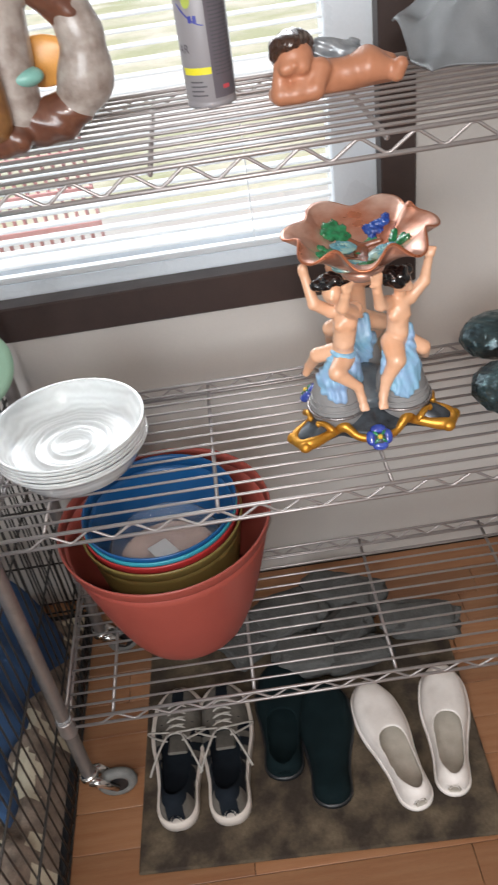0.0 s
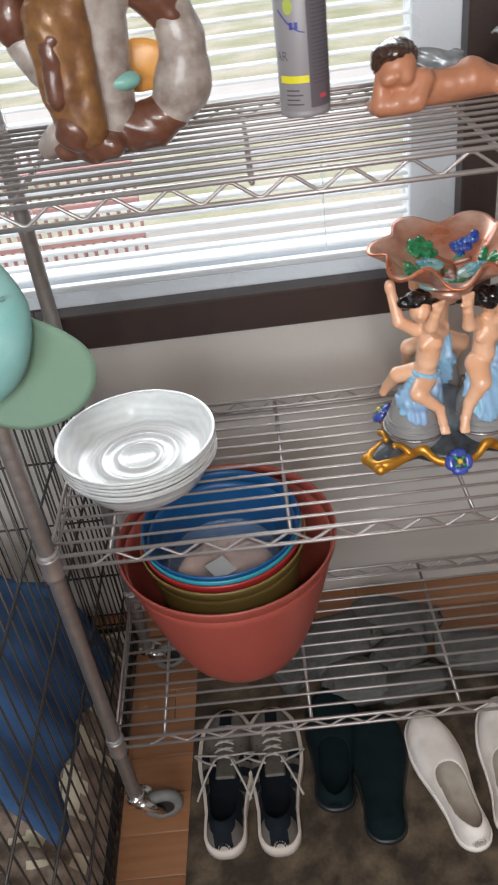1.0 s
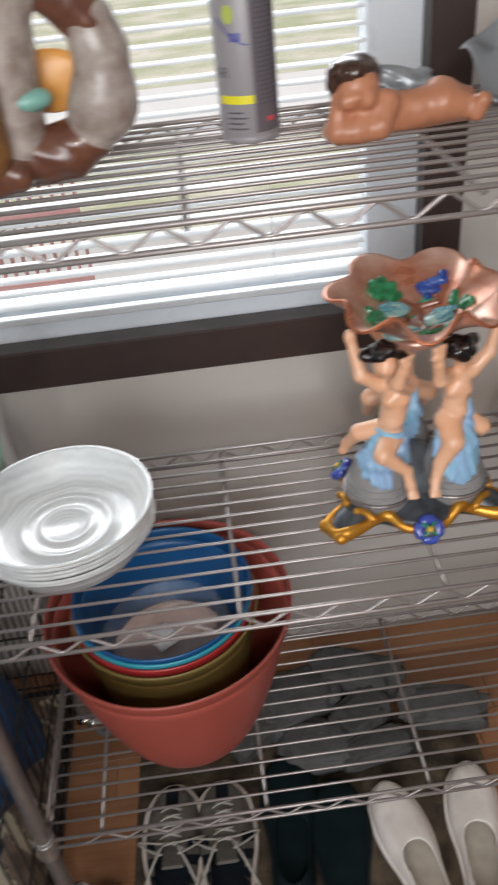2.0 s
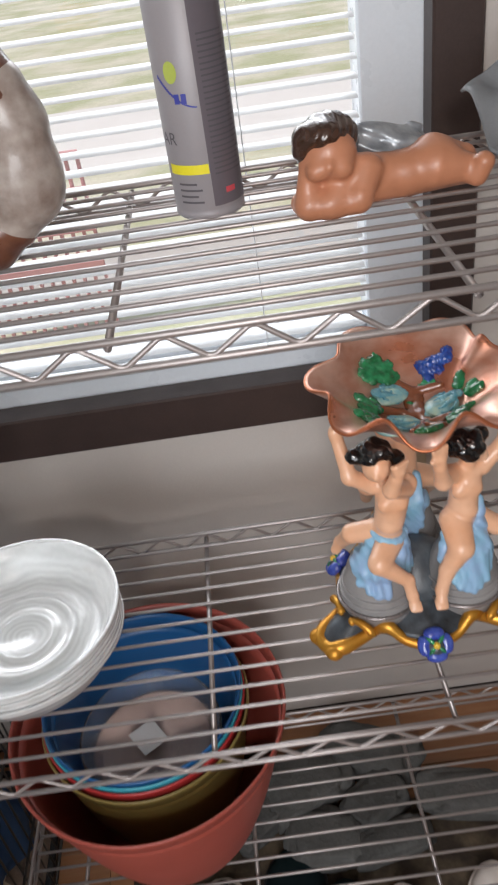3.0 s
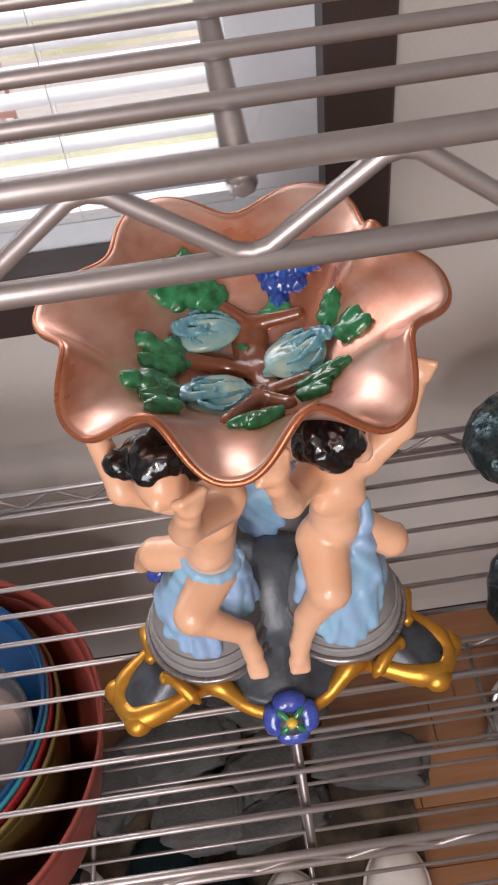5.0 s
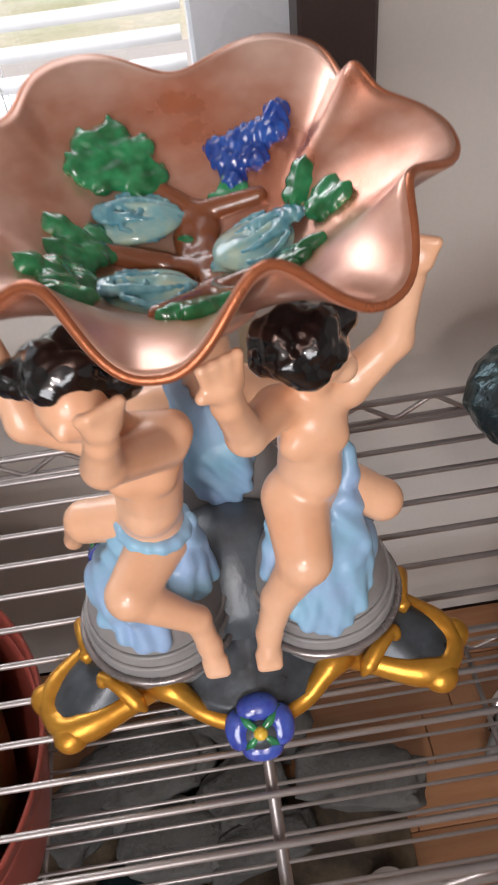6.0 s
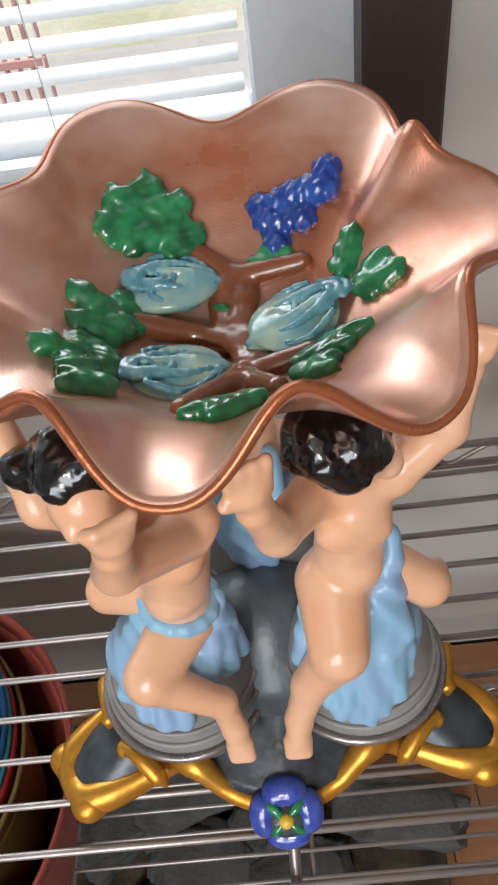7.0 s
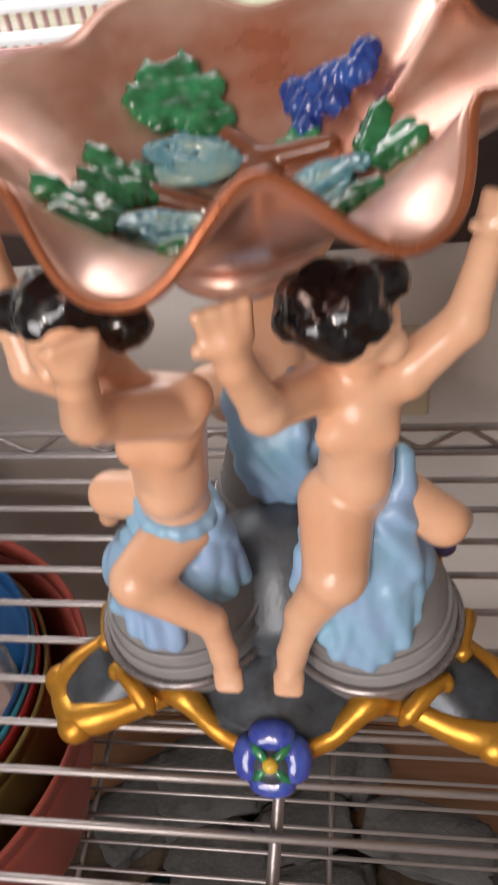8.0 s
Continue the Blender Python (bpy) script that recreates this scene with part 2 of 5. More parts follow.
HAMMER = mat("hammered_black_metal", (0.045, 0.060, 0.066), 0.20, metal=0.75, vary=0.4, scale=26, bump=0.6, fine=130, second=(0.10, 0.16, 0.17), bump_dist=0.004)
ANGELBROWN = mat("angel_brown_glaze", (0.15, 0.06, 0.035), 0.3, vary=0.3, scale=45, bump=0.3, fine=110, second=(0.10, 0.035, 0.022), coat=0.6)
ANGELWHITE = mat("angel_white_glaze", (0.40, 0.35, 0.315), 0.42, vary=0.2, scale=45, bump=0.25, fine=110, second=(0.20, 0.145, 0.12), coat=0.5)
ANGELGOLD = mat("angel_gold_glaze", (0.26, 0.125, 0.04), 0.38, metal=0.2, vary=0.25, scale=50, bump=0.3, fine=110, second=(0.15, 0.06, 0.03), coat=0.25)
ORANGE = mat("orange_glaze", (0.70, 0.33, 0.08), 0.35, vary=0.1, scale=30)
TEALGLAZE = mat("teal_glaze", (0.22, 0.46, 0.40), 0.35, vary=0.1, scale=30)
WINGS = mat("grey_wing_paint", (0.20, 0.22, 0.24), 0.3, metal=0.3, vary=0.25, scale=60, bump=0.5, fine=90, second=(0.38, 0.40, 0.42))
OUTLET = mat("ivory_plastic", (0.55, 0.47, 0.33), 0.4, vary=0.05, scale=30)
GRASS = mat("grass_ground", (0.36, 0.38, 0.24), 0.95, vary=0.2, scale=1.2, bump=0.2, fine=25, second=(0.58, 0.55, 0.47))
CONCRETE = mat("concrete", (0.42, 0.41, 0.39), 0.9, vary=0.1, scale=4, bump=0.2, fine=80)
PALECONCRETE = mat("pale_concrete", (0.62, 0.61, 0.59), 0.9, vary=0.06, scale=2, bump=0.2, fine=80)
REDPAINT = mat("red_paint", (0.50, 0.26, 0.26), 0.5, vary=0.15, scale=8)
SIDING = mat("white_siding", (0.7, 0.7, 0.68), 0.7, vary=0.05, scale=4)
BEDBROWN = mat("brown_plush", (0.30, 0.23, 0.18), 0.95, vary=0.3, scale=30, bump=0.6, fine=300, second=(0.10, 0.075, 0.06))
BEDBEIGE = mat("beige_plush", (0.62, 0.55, 0.41), 0.95, vary=0.15, scale=30, bump=0.5, fine=300)


# ---- helpers for meshes ----
def mesh_object(name, verts, faces, mats, index=None, smooth=True):
    me = bpy.data.meshes.new(name)
    me.from_pydata([tuple(v) for v in verts], [], [tuple(f) for f in faces])
    for m in mats if isinstance(mats, (list, tuple)) else [mats]:
        me.materials.append(m)
    if index is not None:
        me.polygons.foreach_set("material_index", np.asarray(index, dtype=np.int32))
    if smooth:
        me.polygons.foreach_set("use_smooth", np.ones(len(me.polygons), dtype=bool))
    me.update()
    return new(name, me)


def part(name, bm, material, parent=None, label="", smooth=False):
    """Links a bmesh as one mesh object under a thing or a part."""
    me = bpy.data.meshes.new(name)
    bm.to_mesh(me)
    bm.free()
    for m in material if isinstance(material, (list, tuple)) else [material]:
        me.materials.append(m)
    if smooth:
        me.polygons.foreach_set("use_smooth", np.ones(len(me.polygons), dtype=bool))
    ob = new(name, me)
    ob.parent = parent
    return tagged(ob, label)


def thing(name, label, category, group="", kind=""):
    return tagged(new(name), label, category, group, kind)


def box_bm(lo, hi, bevel=0.0, bm=None, seg=1):
    bm = bm or bmesh.new()
    r = bmesh.ops.create_cube(bm, size=1)
    lo, hi = Vector(lo), Vector(hi)
    for v in r["verts"]:
        v.co = Vector((lo[i] + (v.co[i] + 0.5) * (hi[i] - lo[i]) for i in range(3)))
    if bevel:
        es = list({e for v in r["verts"] for e in v.link_edges})
        bmesh.ops.bevel(bm, geom=es, offset=bevel, segments=seg, affect="EDGES", profile=0.5)
    return bm


def sweep(bm, pts, r, sides=8, closed=False, flat=1.0):
    """A tube of radius r (a number, or one for each point) along the points."""
    pts = [Vector(p) for p in pts]
    n = len(pts)
    rs = r if isinstance(r, (list, tuple)) else [r] * n
    rings, side = [], None
    for i, p in enumerate(pts):
        a = pts[i - 1] if (i or closed) else p
        b = pts[(i + 1) % n] if (i < n - 1 or closed) else p
        d = (b - a).normalized()
        if side is None:
            side = d.cross(Vector((0, 0, 1)) if abs(d.z) < 0.9 else Vector((1, 0, 0))).normalized()
        side = (side - d * side.dot(d)).normalized()
        up = side.cross(d)
        rings.append([bm.verts.new(p + (side * math.cos(k * math.tau / sides) + up * math.sin(k * math.tau / sides) * flat) * rs[i]) for k in range(sides)])
    for i in range(n if closed else n - 1):
        A, B = rings[i], rings[(i + 1) % n]
        for k in range(sides):
            bm.faces.new((A[k], B[k], B[(k + 1) % sides], A[(k + 1) % sides]))
    if not closed:
        bm.faces.new(rings[0])
        bm.faces.new(list(reversed(rings[-1])))
    return bm


def lathe(profile, centre, seg=64, bm=None, wobble=0.0):
    """A turned body: profile of (radius, height) round an upright axis."""
    bm = bm or bmesh.new()
    c = Vector(centre)
    rings = []
    for r, z in profile:
        if r < 1e-6:
            rings.append([bm.verts.new(c + Vector((0, 0, z)))])
            continue
        ring = []
        for k in range(seg):
            a = k * math.tau / seg
            w = 1 + wobble * math.sin(3 * a + z * 60)
            ring.append(bm.verts.new(c + Vector((math.cos(a) * r * w, math.sin(a) * r * w, z))))
        rings.append(ring)
    for A, B in zip(rings, rings[1:]):
        for k in range(seg):
            q = [A[k % len(A)], A[(k + 1) % len(A)], B[(k + 1) % len(B)], B[k % len(B)]]
            q = list(dict.fromkeys(q))
            if len(q) > 2:
                bm.faces.new(q)
    return bm


def nets(fn, lo, hi, cell):
    """A smooth closed surface where fn(x, y, z) passes from below nought to above it (surface nets)."""
    lo, hi = np.array(lo, float), np.array(hi, float)
    n = np.maximum(np.ceil((hi - lo) / cell).astype(int) + 1, 3)
    ax = [lo[i] + cell * np.arange(n[i]) for i in range(3)]
    X, Y, Z = np.meshgrid(*ax, indexing="ij")
    F = fn(X, Y, Z)
    S = F < 0
    for a in range(3):
        for side in (0, -1):
            sl = [slice(None)] * 3
            sl[a] = side
            S[tuple(sl)] = False
            F[tuple(sl)] = np.maximum(F[tuple(sl)], cell * 0.1)
    cs = tuple(n - 1)
    total, count = np.zeros(cs + (3,)), np.zeros(cs)
    base = np.stack(np.meshgrid(*[np.arange(c) for c in cs], indexing="ij"), -1).astype(float)
    cells = tuple(slice(0, c) for c in cs)
    for a in range(3):
        o = [i for i in range(3) if i != a]
        for d0 in (0, 1):
            for d1 in (0, 1):
                off = [0, 0, 0]
                off[o[0]], off[o[1]] = d0, d1
                s0 = tuple(slice(off[i], off[i] + cs[i]) for i in range(3))
                off2 = list(off)
                off2[a] = 1
                s1 = tuple(slice(off2[i], off2[i] + cs[i]) for i in range(3))
                cross = S[s0] != S[s1]
                f0, f1 = F[s0][cross], F[s1][cross]
                t = f0 / (f0 - f1 + 1e-20)
                add = base[cross] + np.array(off)
                add[:, a] += np.clip(t, 0, 1)
                total[cross] += add
                count[cross] += 1
    used = count > 0
    idx = -np.ones(cs, int)
    idx[used] = np.arange(used.sum())
    verts = lo + cell * (total[used] / count[used][:, None])
    faces = []
    for a in range(3):
        b, c = (a + 1) % 3, (a + 2) % 3
        s0, s1 = [slice(1, -1)] * 3, [slice(1, -1)] * 3
        s0[a], s1[a] = slice(0, n[a] - 1), slice(1, n[a])
        A, B = S[tuple(s0)], S[tuple(s1)]
        where = np.argwhere(A != B)
        inside = A[A != B]
        pos = where.copy()
        pos[:, b] += 1
        pos[:, c] += 1
        def cell_at(db, dc):
            q = pos.copy()
            q[:, b] += db
            q[:, c] += dc
            return idx[q[:, 0], q[:, 1], q[:, 2]]
        quad = np.stack([cell_at(-1, -1), cell_at(0, -1), cell_at(0, 0), cell_at(-1, 0)], 1)
        quad[~inside] = quad[~inside][:, ::-1]
        faces.append(quad)
    return verts, np.concatenate(faces)


def smin(a, b, k):
    h = np.clip(0.5 + 0.5 * (b - a) / k, 0, 1)
    return b * (1 - h) + a * h - k * h * (1 - h)


class Sculpt:
    """A modelled figure: tapered limbs and rounded lumps that melt into each other, one skin for each paint."""

    def __init__(self, blend=0.006, slim=1.0):
        self.blend, self.skins, self.slim = blend, {}, slim

    def limb(self, paint, a, b, ra, rb):
        self.skins.setdefault(paint, []).append(("limb", np.array(a), np.array(b), ra * self.slim, rb * self.slim))
        return self

    def lump(self, paint, c, size, turn=0.0):
        self.skins.setdefault(paint, []).append(("lump", np.array(c), np.array(size), turn, 0))
        return self

    def build(self, name, cell, ripple=None):
        V, Fs, I, mats, n = [], [], [], [], 0
        for paint, prims in self.skins.items():
            los, his = [], []
            for k, a, b, ra, rb in prims:
                if k == "limb":
                    los += [a - ra, b - rb]
                    his += [a + ra, b + rb]
                else:
                    los.append(a - max(b))
                    his.append(a + max(b))

            def fn(X, Y, Z, prims=prims, paint=paint):
                out = None
                for k, a, b, ra, rb in prims:
                    if k == "limb":
                        d = b - a
                        t = np.clip(((X - a[0]) * d[0] + (Y - a[1]) * d[1] + (Z - a[2]) * d[2]) / (d @ d), 0, 1)
                        f = np.sqrt((X - a[0] - t * d[0]) ** 2 + (Y - a[1] - t * d[1]) ** 2 + (Z - a[2] - t * d[2]) ** 2) - (ra + (rb - ra) * t)
                    else:
                        c, s = math.cos(ra), math.sin(ra)
                        x, y, z = X - a[0], Y - a[1], Z - a[2]
                        x, y = c * x + s * y, -s * x + c * y
                        f = (np.sqrt((x / b[0]) ** 2 + (y / b[1]) ** 2 + (z / b[2]) ** 2) - 1) * min(b)
                    out = f if out is None else smin(out, f, self.blend)
                if ripple and paint in ripple:
                    out = out + ripple[paint](X, Y, Z)
                return out
            v, f = nets(fn, np.min(los, 0) - 3 * cell, np.max(his, 0) + 3 * cell, cell)
            V.append(v)
            Fs.append(f + n)
            n += len(v)
            I.append(np.full(len(f), len(mats)))
            mats.append(paint)
        return mesh_object(name, np.concatenate(V), np.concatenate(Fs), mats, np.concatenate(I))


def sheet(name, fn, nu, nv, material, parent=None, label="", thick=0.0, closed_u=False):
    """A surface (u, v) -> point, u and v from 0 to 1, with a thickness."""
    us = np.linspace(0, 1, nu + 1)[: nu if closed_u else nu + 1]
    vs = np.linspace(0, 1, nv + 1)
    verts = [fn(u, v) for u in us for v in vs]
    w, cu = nv + 1, len(us)
    faces = [(i * w + j, ((i + 1) % cu) * w + j, ((i + 1) % cu) * w + j + 1, i * w + j + 1) for i in range(cu if closed_u else cu - 1) for j in range(nv)]
    ob = mesh_object(name, verts, faces, material)
    ob.parent = parent
    if thick:
        so = ob.modifiers.new("thickness", "SOLIDIFY")
        so.thickness, so.offset = thick, 0
    return tagged(ob, label)


# ---- the setting ----
WALL_Y = 0.555
WIN_L, WIN_R, WIN_B, WIN_T = -1.15, 0.405, 0.810, 2.05
ROOM_X0, ROOM_X1, ROOM_Y0, CEIL = -2.2, 2.4, -2.7, 2.45


def wall_with_opening(name, axis, at, thick, lo, hi, opening, material):
    """A wall of four blocks round an opening (u0, u1, z0, z1), joined."""
    bm = bmesh.new()
    u0, u1, z0, z1 = opening
    for a, b, c, d in ((lo, u0, 0, CEIL), (u1, hi, 0, CEIL), (u0, u1, 0, z0), (u0, u1, z1, CEIL)):
        if axis == "y":
            box_bm((a, at, c), (b, at + thick, d), bm=bm)
        else:
            box_bm((at, a, c), (at + thick, b, d), bm=bm)
    return tagged(part(name, bm, material), kind="structure")


tagged(wall_with_opening("wall_window", "y", WALL_Y, 0.13, ROOM_X0, ROOM_X1, (WIN_L, WIN_R, WIN_B, WIN_T), WALL), "plain warm grey painted wall round the window", "wall")
tagged(wall_with_opening("wall_back", "y", ROOM_Y0 - 0.12, 0.12, ROOM_X0, ROOM_X1, (-1.5, 0.4, 1.0, 2.2), ROOM), "plain painted wall closing the room", "wall")
for nm, x in (("wall_west", ROOM_X0 - 0.1), ("wall_east", ROOM_X1)):
    tagged(part(nm, box_bm((x, ROOM_Y0, 0), (x + 0.1, WALL_Y, CEIL)), ROOM), "plain painted wall closing the room", "wall", kind="structure")
tagged(part("ceiling", box_bm((ROOM_X0, ROOM_Y0, CEIL), (ROOM_X1, WALL_Y, CEIL + 0.1)), ROOM), "plain white ceiling", "ceiling", kind="structure")
floor = tagged(part("floor", box_bm((ROOM_X0, ROOM_Y0, -0.05), (ROOM_X1, WALL_Y + 0.13, -0.006)), BROWN), "warm brown wooden strip floor", "floor", kind="structure")

ground = tagged(part("ground", box_bm((-60, 0.9, -0.75), (60, 120, -0.7)), GRASS), "sunlit lawn outside the window", "lawn", kind="structure")
tagged(part("pavement", box_bm((-8, 4.2, -0.7), (9, 5.2, -0.67), 0.01), CONCRETE), "pale concrete path across the lawn", "path", kind="structure")
tagged(part("patio", box_bm((-6, 0.92, -0.7), (6, 3.1, -0.66), 0.01), PALECONCRETE), "pale sunlit concrete patio below the window", "patio", kind="structure")

# window: casing boards, frame, glass, blind
casing = thing("window_casing", "dark brown painted boards framing the window", "trim", kind="structure")
part("board", box_bm((-1.25, 0.537, 0.768), (0.372, WALL_Y + 0.03, 0.842), 0.003), BROWN, casing)
part("board", box_bm((0.3725, 0.539, 0.768), (0.437, WALL_Y + 0.03, 2.15), 0.003), BROWN, casing)
part("board", box_bm((-1.25, 0.539, 0.8425), (-1.155, WALL_Y + 0.03, 2.15), 0.003), BROWN, casing)
part("board", box_bm((-1.1545, 0.538, 2.04), (0.372, WALL_Y + 0.03, 2.14), 0.003), BROWN, casing)
window = thing("window_1", "white vinyl window behind a half-open blind", "window", kind="structure")
FR0, FR1 = 0.588, 0.650
part("frame_rail", box_bm((-1.15, FR0, 0.8105), (0.405, FR1, 0.872), 0.004), VINYL, window)
part("frame_step", box_bm((-1.15, FR0 + 0.014, 0.8725), (0.289, FR1, 0.900), 0.003), VINYL, window)
part("frame_rail", box_bm((-1.15, FR0, 1.99), (0.405, FR1, 2.049), 0.004), VINYL, window)
part("frame_stile", box_bm((0.2895, FR0, 0.8725), (0.404, FR1, 1.9895), 0.003), VINYL, window)
part("frame_stile", box_bm((-1.149, FR0, 0.9005), (-1.07, FR1, 1.9895), 0.004), VINYL, window)
pane = part("pane", box_bm((-1.07, 0.632, 0.9005), (0.2895, 0.636, 1.9895)), PANE, window)
pane.visible_shadow = False

blind = thing("window_blind", "white horizontal slat blind hanging half open", "blind")
part("head_rail", box_bm((-1.06, 0.560, 1.93), (0.285, 0.586, 1.965), 0.003), SLAT, blind)
part("bottom_rail", box_bm((-1.06, 0.562, 0.880), (0.285, 0.585, 0.892), 0.003), SLAT, blind)
slat_bm = bmesh.new()
cross = [(0.0125 * c, 0.0022 * (1 - c * c)) for c in (-1, -0.6, -0.2, 0.2, 0.6, 1)]
row0 = [slat_bm.verts.new((-1.055, y, z)) for y, z in cross]
row1 = [slat_bm.verts.new((0.283, y, z)) for y, z in cross]
for k in range(5):
    slat_bm.faces.new((row0[k], row1[k], row1[k + 1], row0[k + 1]))
slat = part("slat", slat_bm, SLAT, blind, smooth=True)
slat_me = slat.data
PITCH = 0.0230
z = 0.912
slat.matrix_basis = pose(0, 0.5735, z, 9)
while z < 1.90:
    z += PITCH
    ob = new("slat", slat_me)
    ob.parent = blind
    ob.matrix_basis = pose(random.uniform(-0.002, 0.002), 0.5735, z, 9 + random.uniform(-2.0, 2.0), random.uniform(-0.12, 0.12))
for x in (-0.95, -0.4, 0.13):
    for y in (0.561, 0.586):
        part("cord", sweep(bmesh.new(), [(x, y, 0.886), (x, y, 1.95)], 0.0006, 5), SLAT, blind)

outlet = thing("wall_outlet", "ivory wall outlet plate below the window", "outlet")
part("plate", box_bm((0.298, 0.549, 0.555), (0.372, WALL_Y + 0.002, 0.672), 0.002), OUTLET, outlet)
part("socket", box_bm((0.318, 0.546, 0.623), (0.352, 0.551, 0.655), 0.004), OUTLET, outlet)
part("socket", box_bm((0.318, 0.546, 0.572), (0.352, 0.551, 0.604), 0.004), OUTLET, outlet)

# yard
cart = thing("garden_rack", "red metal rack standing on the lawn", "rack")
for i in range(17):
    x = -1.75 + i * 0.066
    part("bar", box_bm((x, 4.0, -0.69), (x + 0.020, 4.03, 0.38), 0.004), REDPAINT, cart)
for zz in (-0.5, -0.28, -0.06, 0.16, 0.36):
    part("rail", box_bm((-1.75, 3.985, zz), (-0.67, 3.999, zz + 0.04), 0.004), REDPAINT, cart)
tagged(part("driveway", box_bm((-40, 7.5, -0.7), (40, 10.5, -0.68), 0.005), PALECONCRETE), "pale gravel driveway beyond the lawn", "driveway", kind="structure")

# ---- the wire rack ----
SHELF_Z = (0.271, 0.722, 1.2255)
X0, X1, DEPTH = -0.352, 0.622, 0.355
BARS = (-0.2635, 0.0, 0.2635, 0.527)
RW = 0.0023
rack = thing("wire_rack", "zinc-plated wire shelving rack with three shelves on casters", "shelf")
for cx in (X0, X1):
    for cy in (0.0, DEPTH):
        prof, gz = [(0, 0.085), (0.0118, 0.085), (0.0127, 0.087)], 0.12
        while gz < 1.85:
            prof += [(0.0127, gz - 0.0010), (0.0125, gz), (0.0127, gz + 0.0010)]
            gz += 0.0254
        part("post", lathe(prof + [(0.0127, 1.86), (0.011, 1.865), (0, 1.865)], (cx, cy, 0), 24), POLE, rack, smooth=True)
for sz in SHELF_Z:
    shelf = part("wire_shelf", lathe([(0.0128, -0.035), (0.0168, -0.035), (0.0174, -0.033), (0.0164, -0.030), (0.0158, -0.002), (0.0168, 0.001), (0.0164, 0.004), (0.0128, 0.004)], (X0, 0, sz), 24), WIRE, rack, smooth=True)
    for cx, cy in ((X1, 0), (X0, DEPTH), (X1, DEPTH)):
        part("collar", lathe([(0.0128, -0.035), (0.0168, -0.035), (0.0174, -0.033), (0.0164, -0.030), (0.0158, -0.002), (0.0168, 0.001), (0.0164, 0.004), (0.0128, 0.004)], (cx, cy, sz), 24), WIRE, shelf, smooth=True)
    for cx in (X0, X1):
        for cy in (0, DEPTH):
            part("split_clip", lathe([(0.0128, 0.003), (0.0150, 0.003), (0.0142, 0.012), (0.0128, 0.012)], (cx, cy, sz), 24), PLASTIC_CLIP, shelf, smooth=True)
    # long wires resting on the cross bars
    for k in range(1, 13):
        y = k * DEPTH / 13
        part("wire", sweep(bmesh.new(), [(X0 + 0.006, y, sz), (X1 - 0.006, y, sz)], RW, 8), WIRE, shelf, smooth=True)
    for x in BARS:
        part("cross_bar", sweep(bmesh.new(), [(x, 0.004, sz - 0.006), (x, 0.001, sz - 0.0055), (x, DEPTH - 0.004, sz - 0.0055)], 0.0033, 8), WIRE, shelf, smooth=True)
    for y in (0.0, DEPTH):
        for dz in (0.0, -0.0235):
            part("rail", sweep(bmesh.new(), [(X0 + 0.012, y, sz + dz), (X1 - 0.012, y, sz + dz)], 0.0031, 8), WIRE, shelf, smooth=True)
        zig, n = [], 1
        x = -0.312 if sz > 1 else -0.289
        step = 0.032
        while x < X1 - 0.02:
            hi = n % 2 == 0
            zz = sz - 0.002 if hi else sz - 0.0215
            zig += [(x - 0.004, y, zz - (0.001 if hi else -0.001)), (x, y, zz), (x + 0.004, y, zz - (0.001 if hi else -0.001))]
            x += step
            n += 1
        part("truss_wire", sweep(bmesh.new(), zig, 0.0022, 6), WIRE, shelf, smooth=True)
    for x in (X0, X1):
        for dz in (0.0, -0.0235):
            part("rail", sweep(bmesh.new(), [(x, 0.012, sz + dz), (x, DEPTH - 0.012, sz + dz)], 0.0031, 8), WIRE, shelf, smooth=True)
        zig, n, y = [], 0, 0.03
        while y < DEPTH - 0.02:
            zig.append((x, y, sz - 0.002 if n % 2 == 0 else sz - 0.0215))
            y += 0.0335
            n += 1
        part("truss_wire", sweep(bmesh.new(), zig, 0.0022, 6), WIRE, shelf, smooth=True)


def caster(cx, cy, ang):
    top = part("caster", lathe([(0, 0.096), (0.0175, 0.096), (0.0185, 0.092), (0.0185, 0.083), (0.012, 0.080), (0.006, 0.078), (0, 0.078)], (cx, cy, 0), 28), CHROME, rack, "chrome swivel caster", smooth=True)
    d = Vector((math.cos(ang), math.sin(ang), 0))
    s = Vector((-d.y, d.x, 0))
    hub = Vector((cx, cy, 0.0405)) + d * 0.046
    tyre = bmesh.new()
    sweep(tyre, [hub + (d * math.cos(a) + Vector((0, 0, 1)) * math.sin(a)) * 0.0290 for a in [k * math.tau / 36 for k in range(36)]], 0.0112, 10, closed=True)
    part("tyre", tyre, RUBBER, top, "grey rubber tyre", smooth=True)
    rim = bmesh.new()
    sweep(rim, [hub - s * 0.009, hub + s * 0.009], 0.0215, 28)
    part("rim", rim, BLACK, top, smooth=False)
    fk = bmesh.new()
    for k in (-1, 1):
        sweep(fk, [Vector((cx, cy, 0.082)) + s * 0.012 * k, Vector((cx, cy, 0.078)) + d * 0.016 + s * 0.016 * k, hub + s * 0.0155 * k], [0.010, 0.010, 0.007], 8, flat=1.0)
    part("fork", fk, CHROME, top, smooth=True)


for cx, cy, a in ((X0, 0, 0.12), (X1, 0, 0.5), (X0, DEPTH, 0.3), (X1, DEPTH, -2.2)):
    caster(cx, cy, a)

# ---- bowl carried by three figures ----
BC = Vector((0.264, 0.190, 0.0))
compote = thing("figural_bowl", "glazed ceramic ruffled copper bowl carried by three figures", "bowl")
CRESTS = (-167, -121, -75, -30, 27, 86, 142, 193)


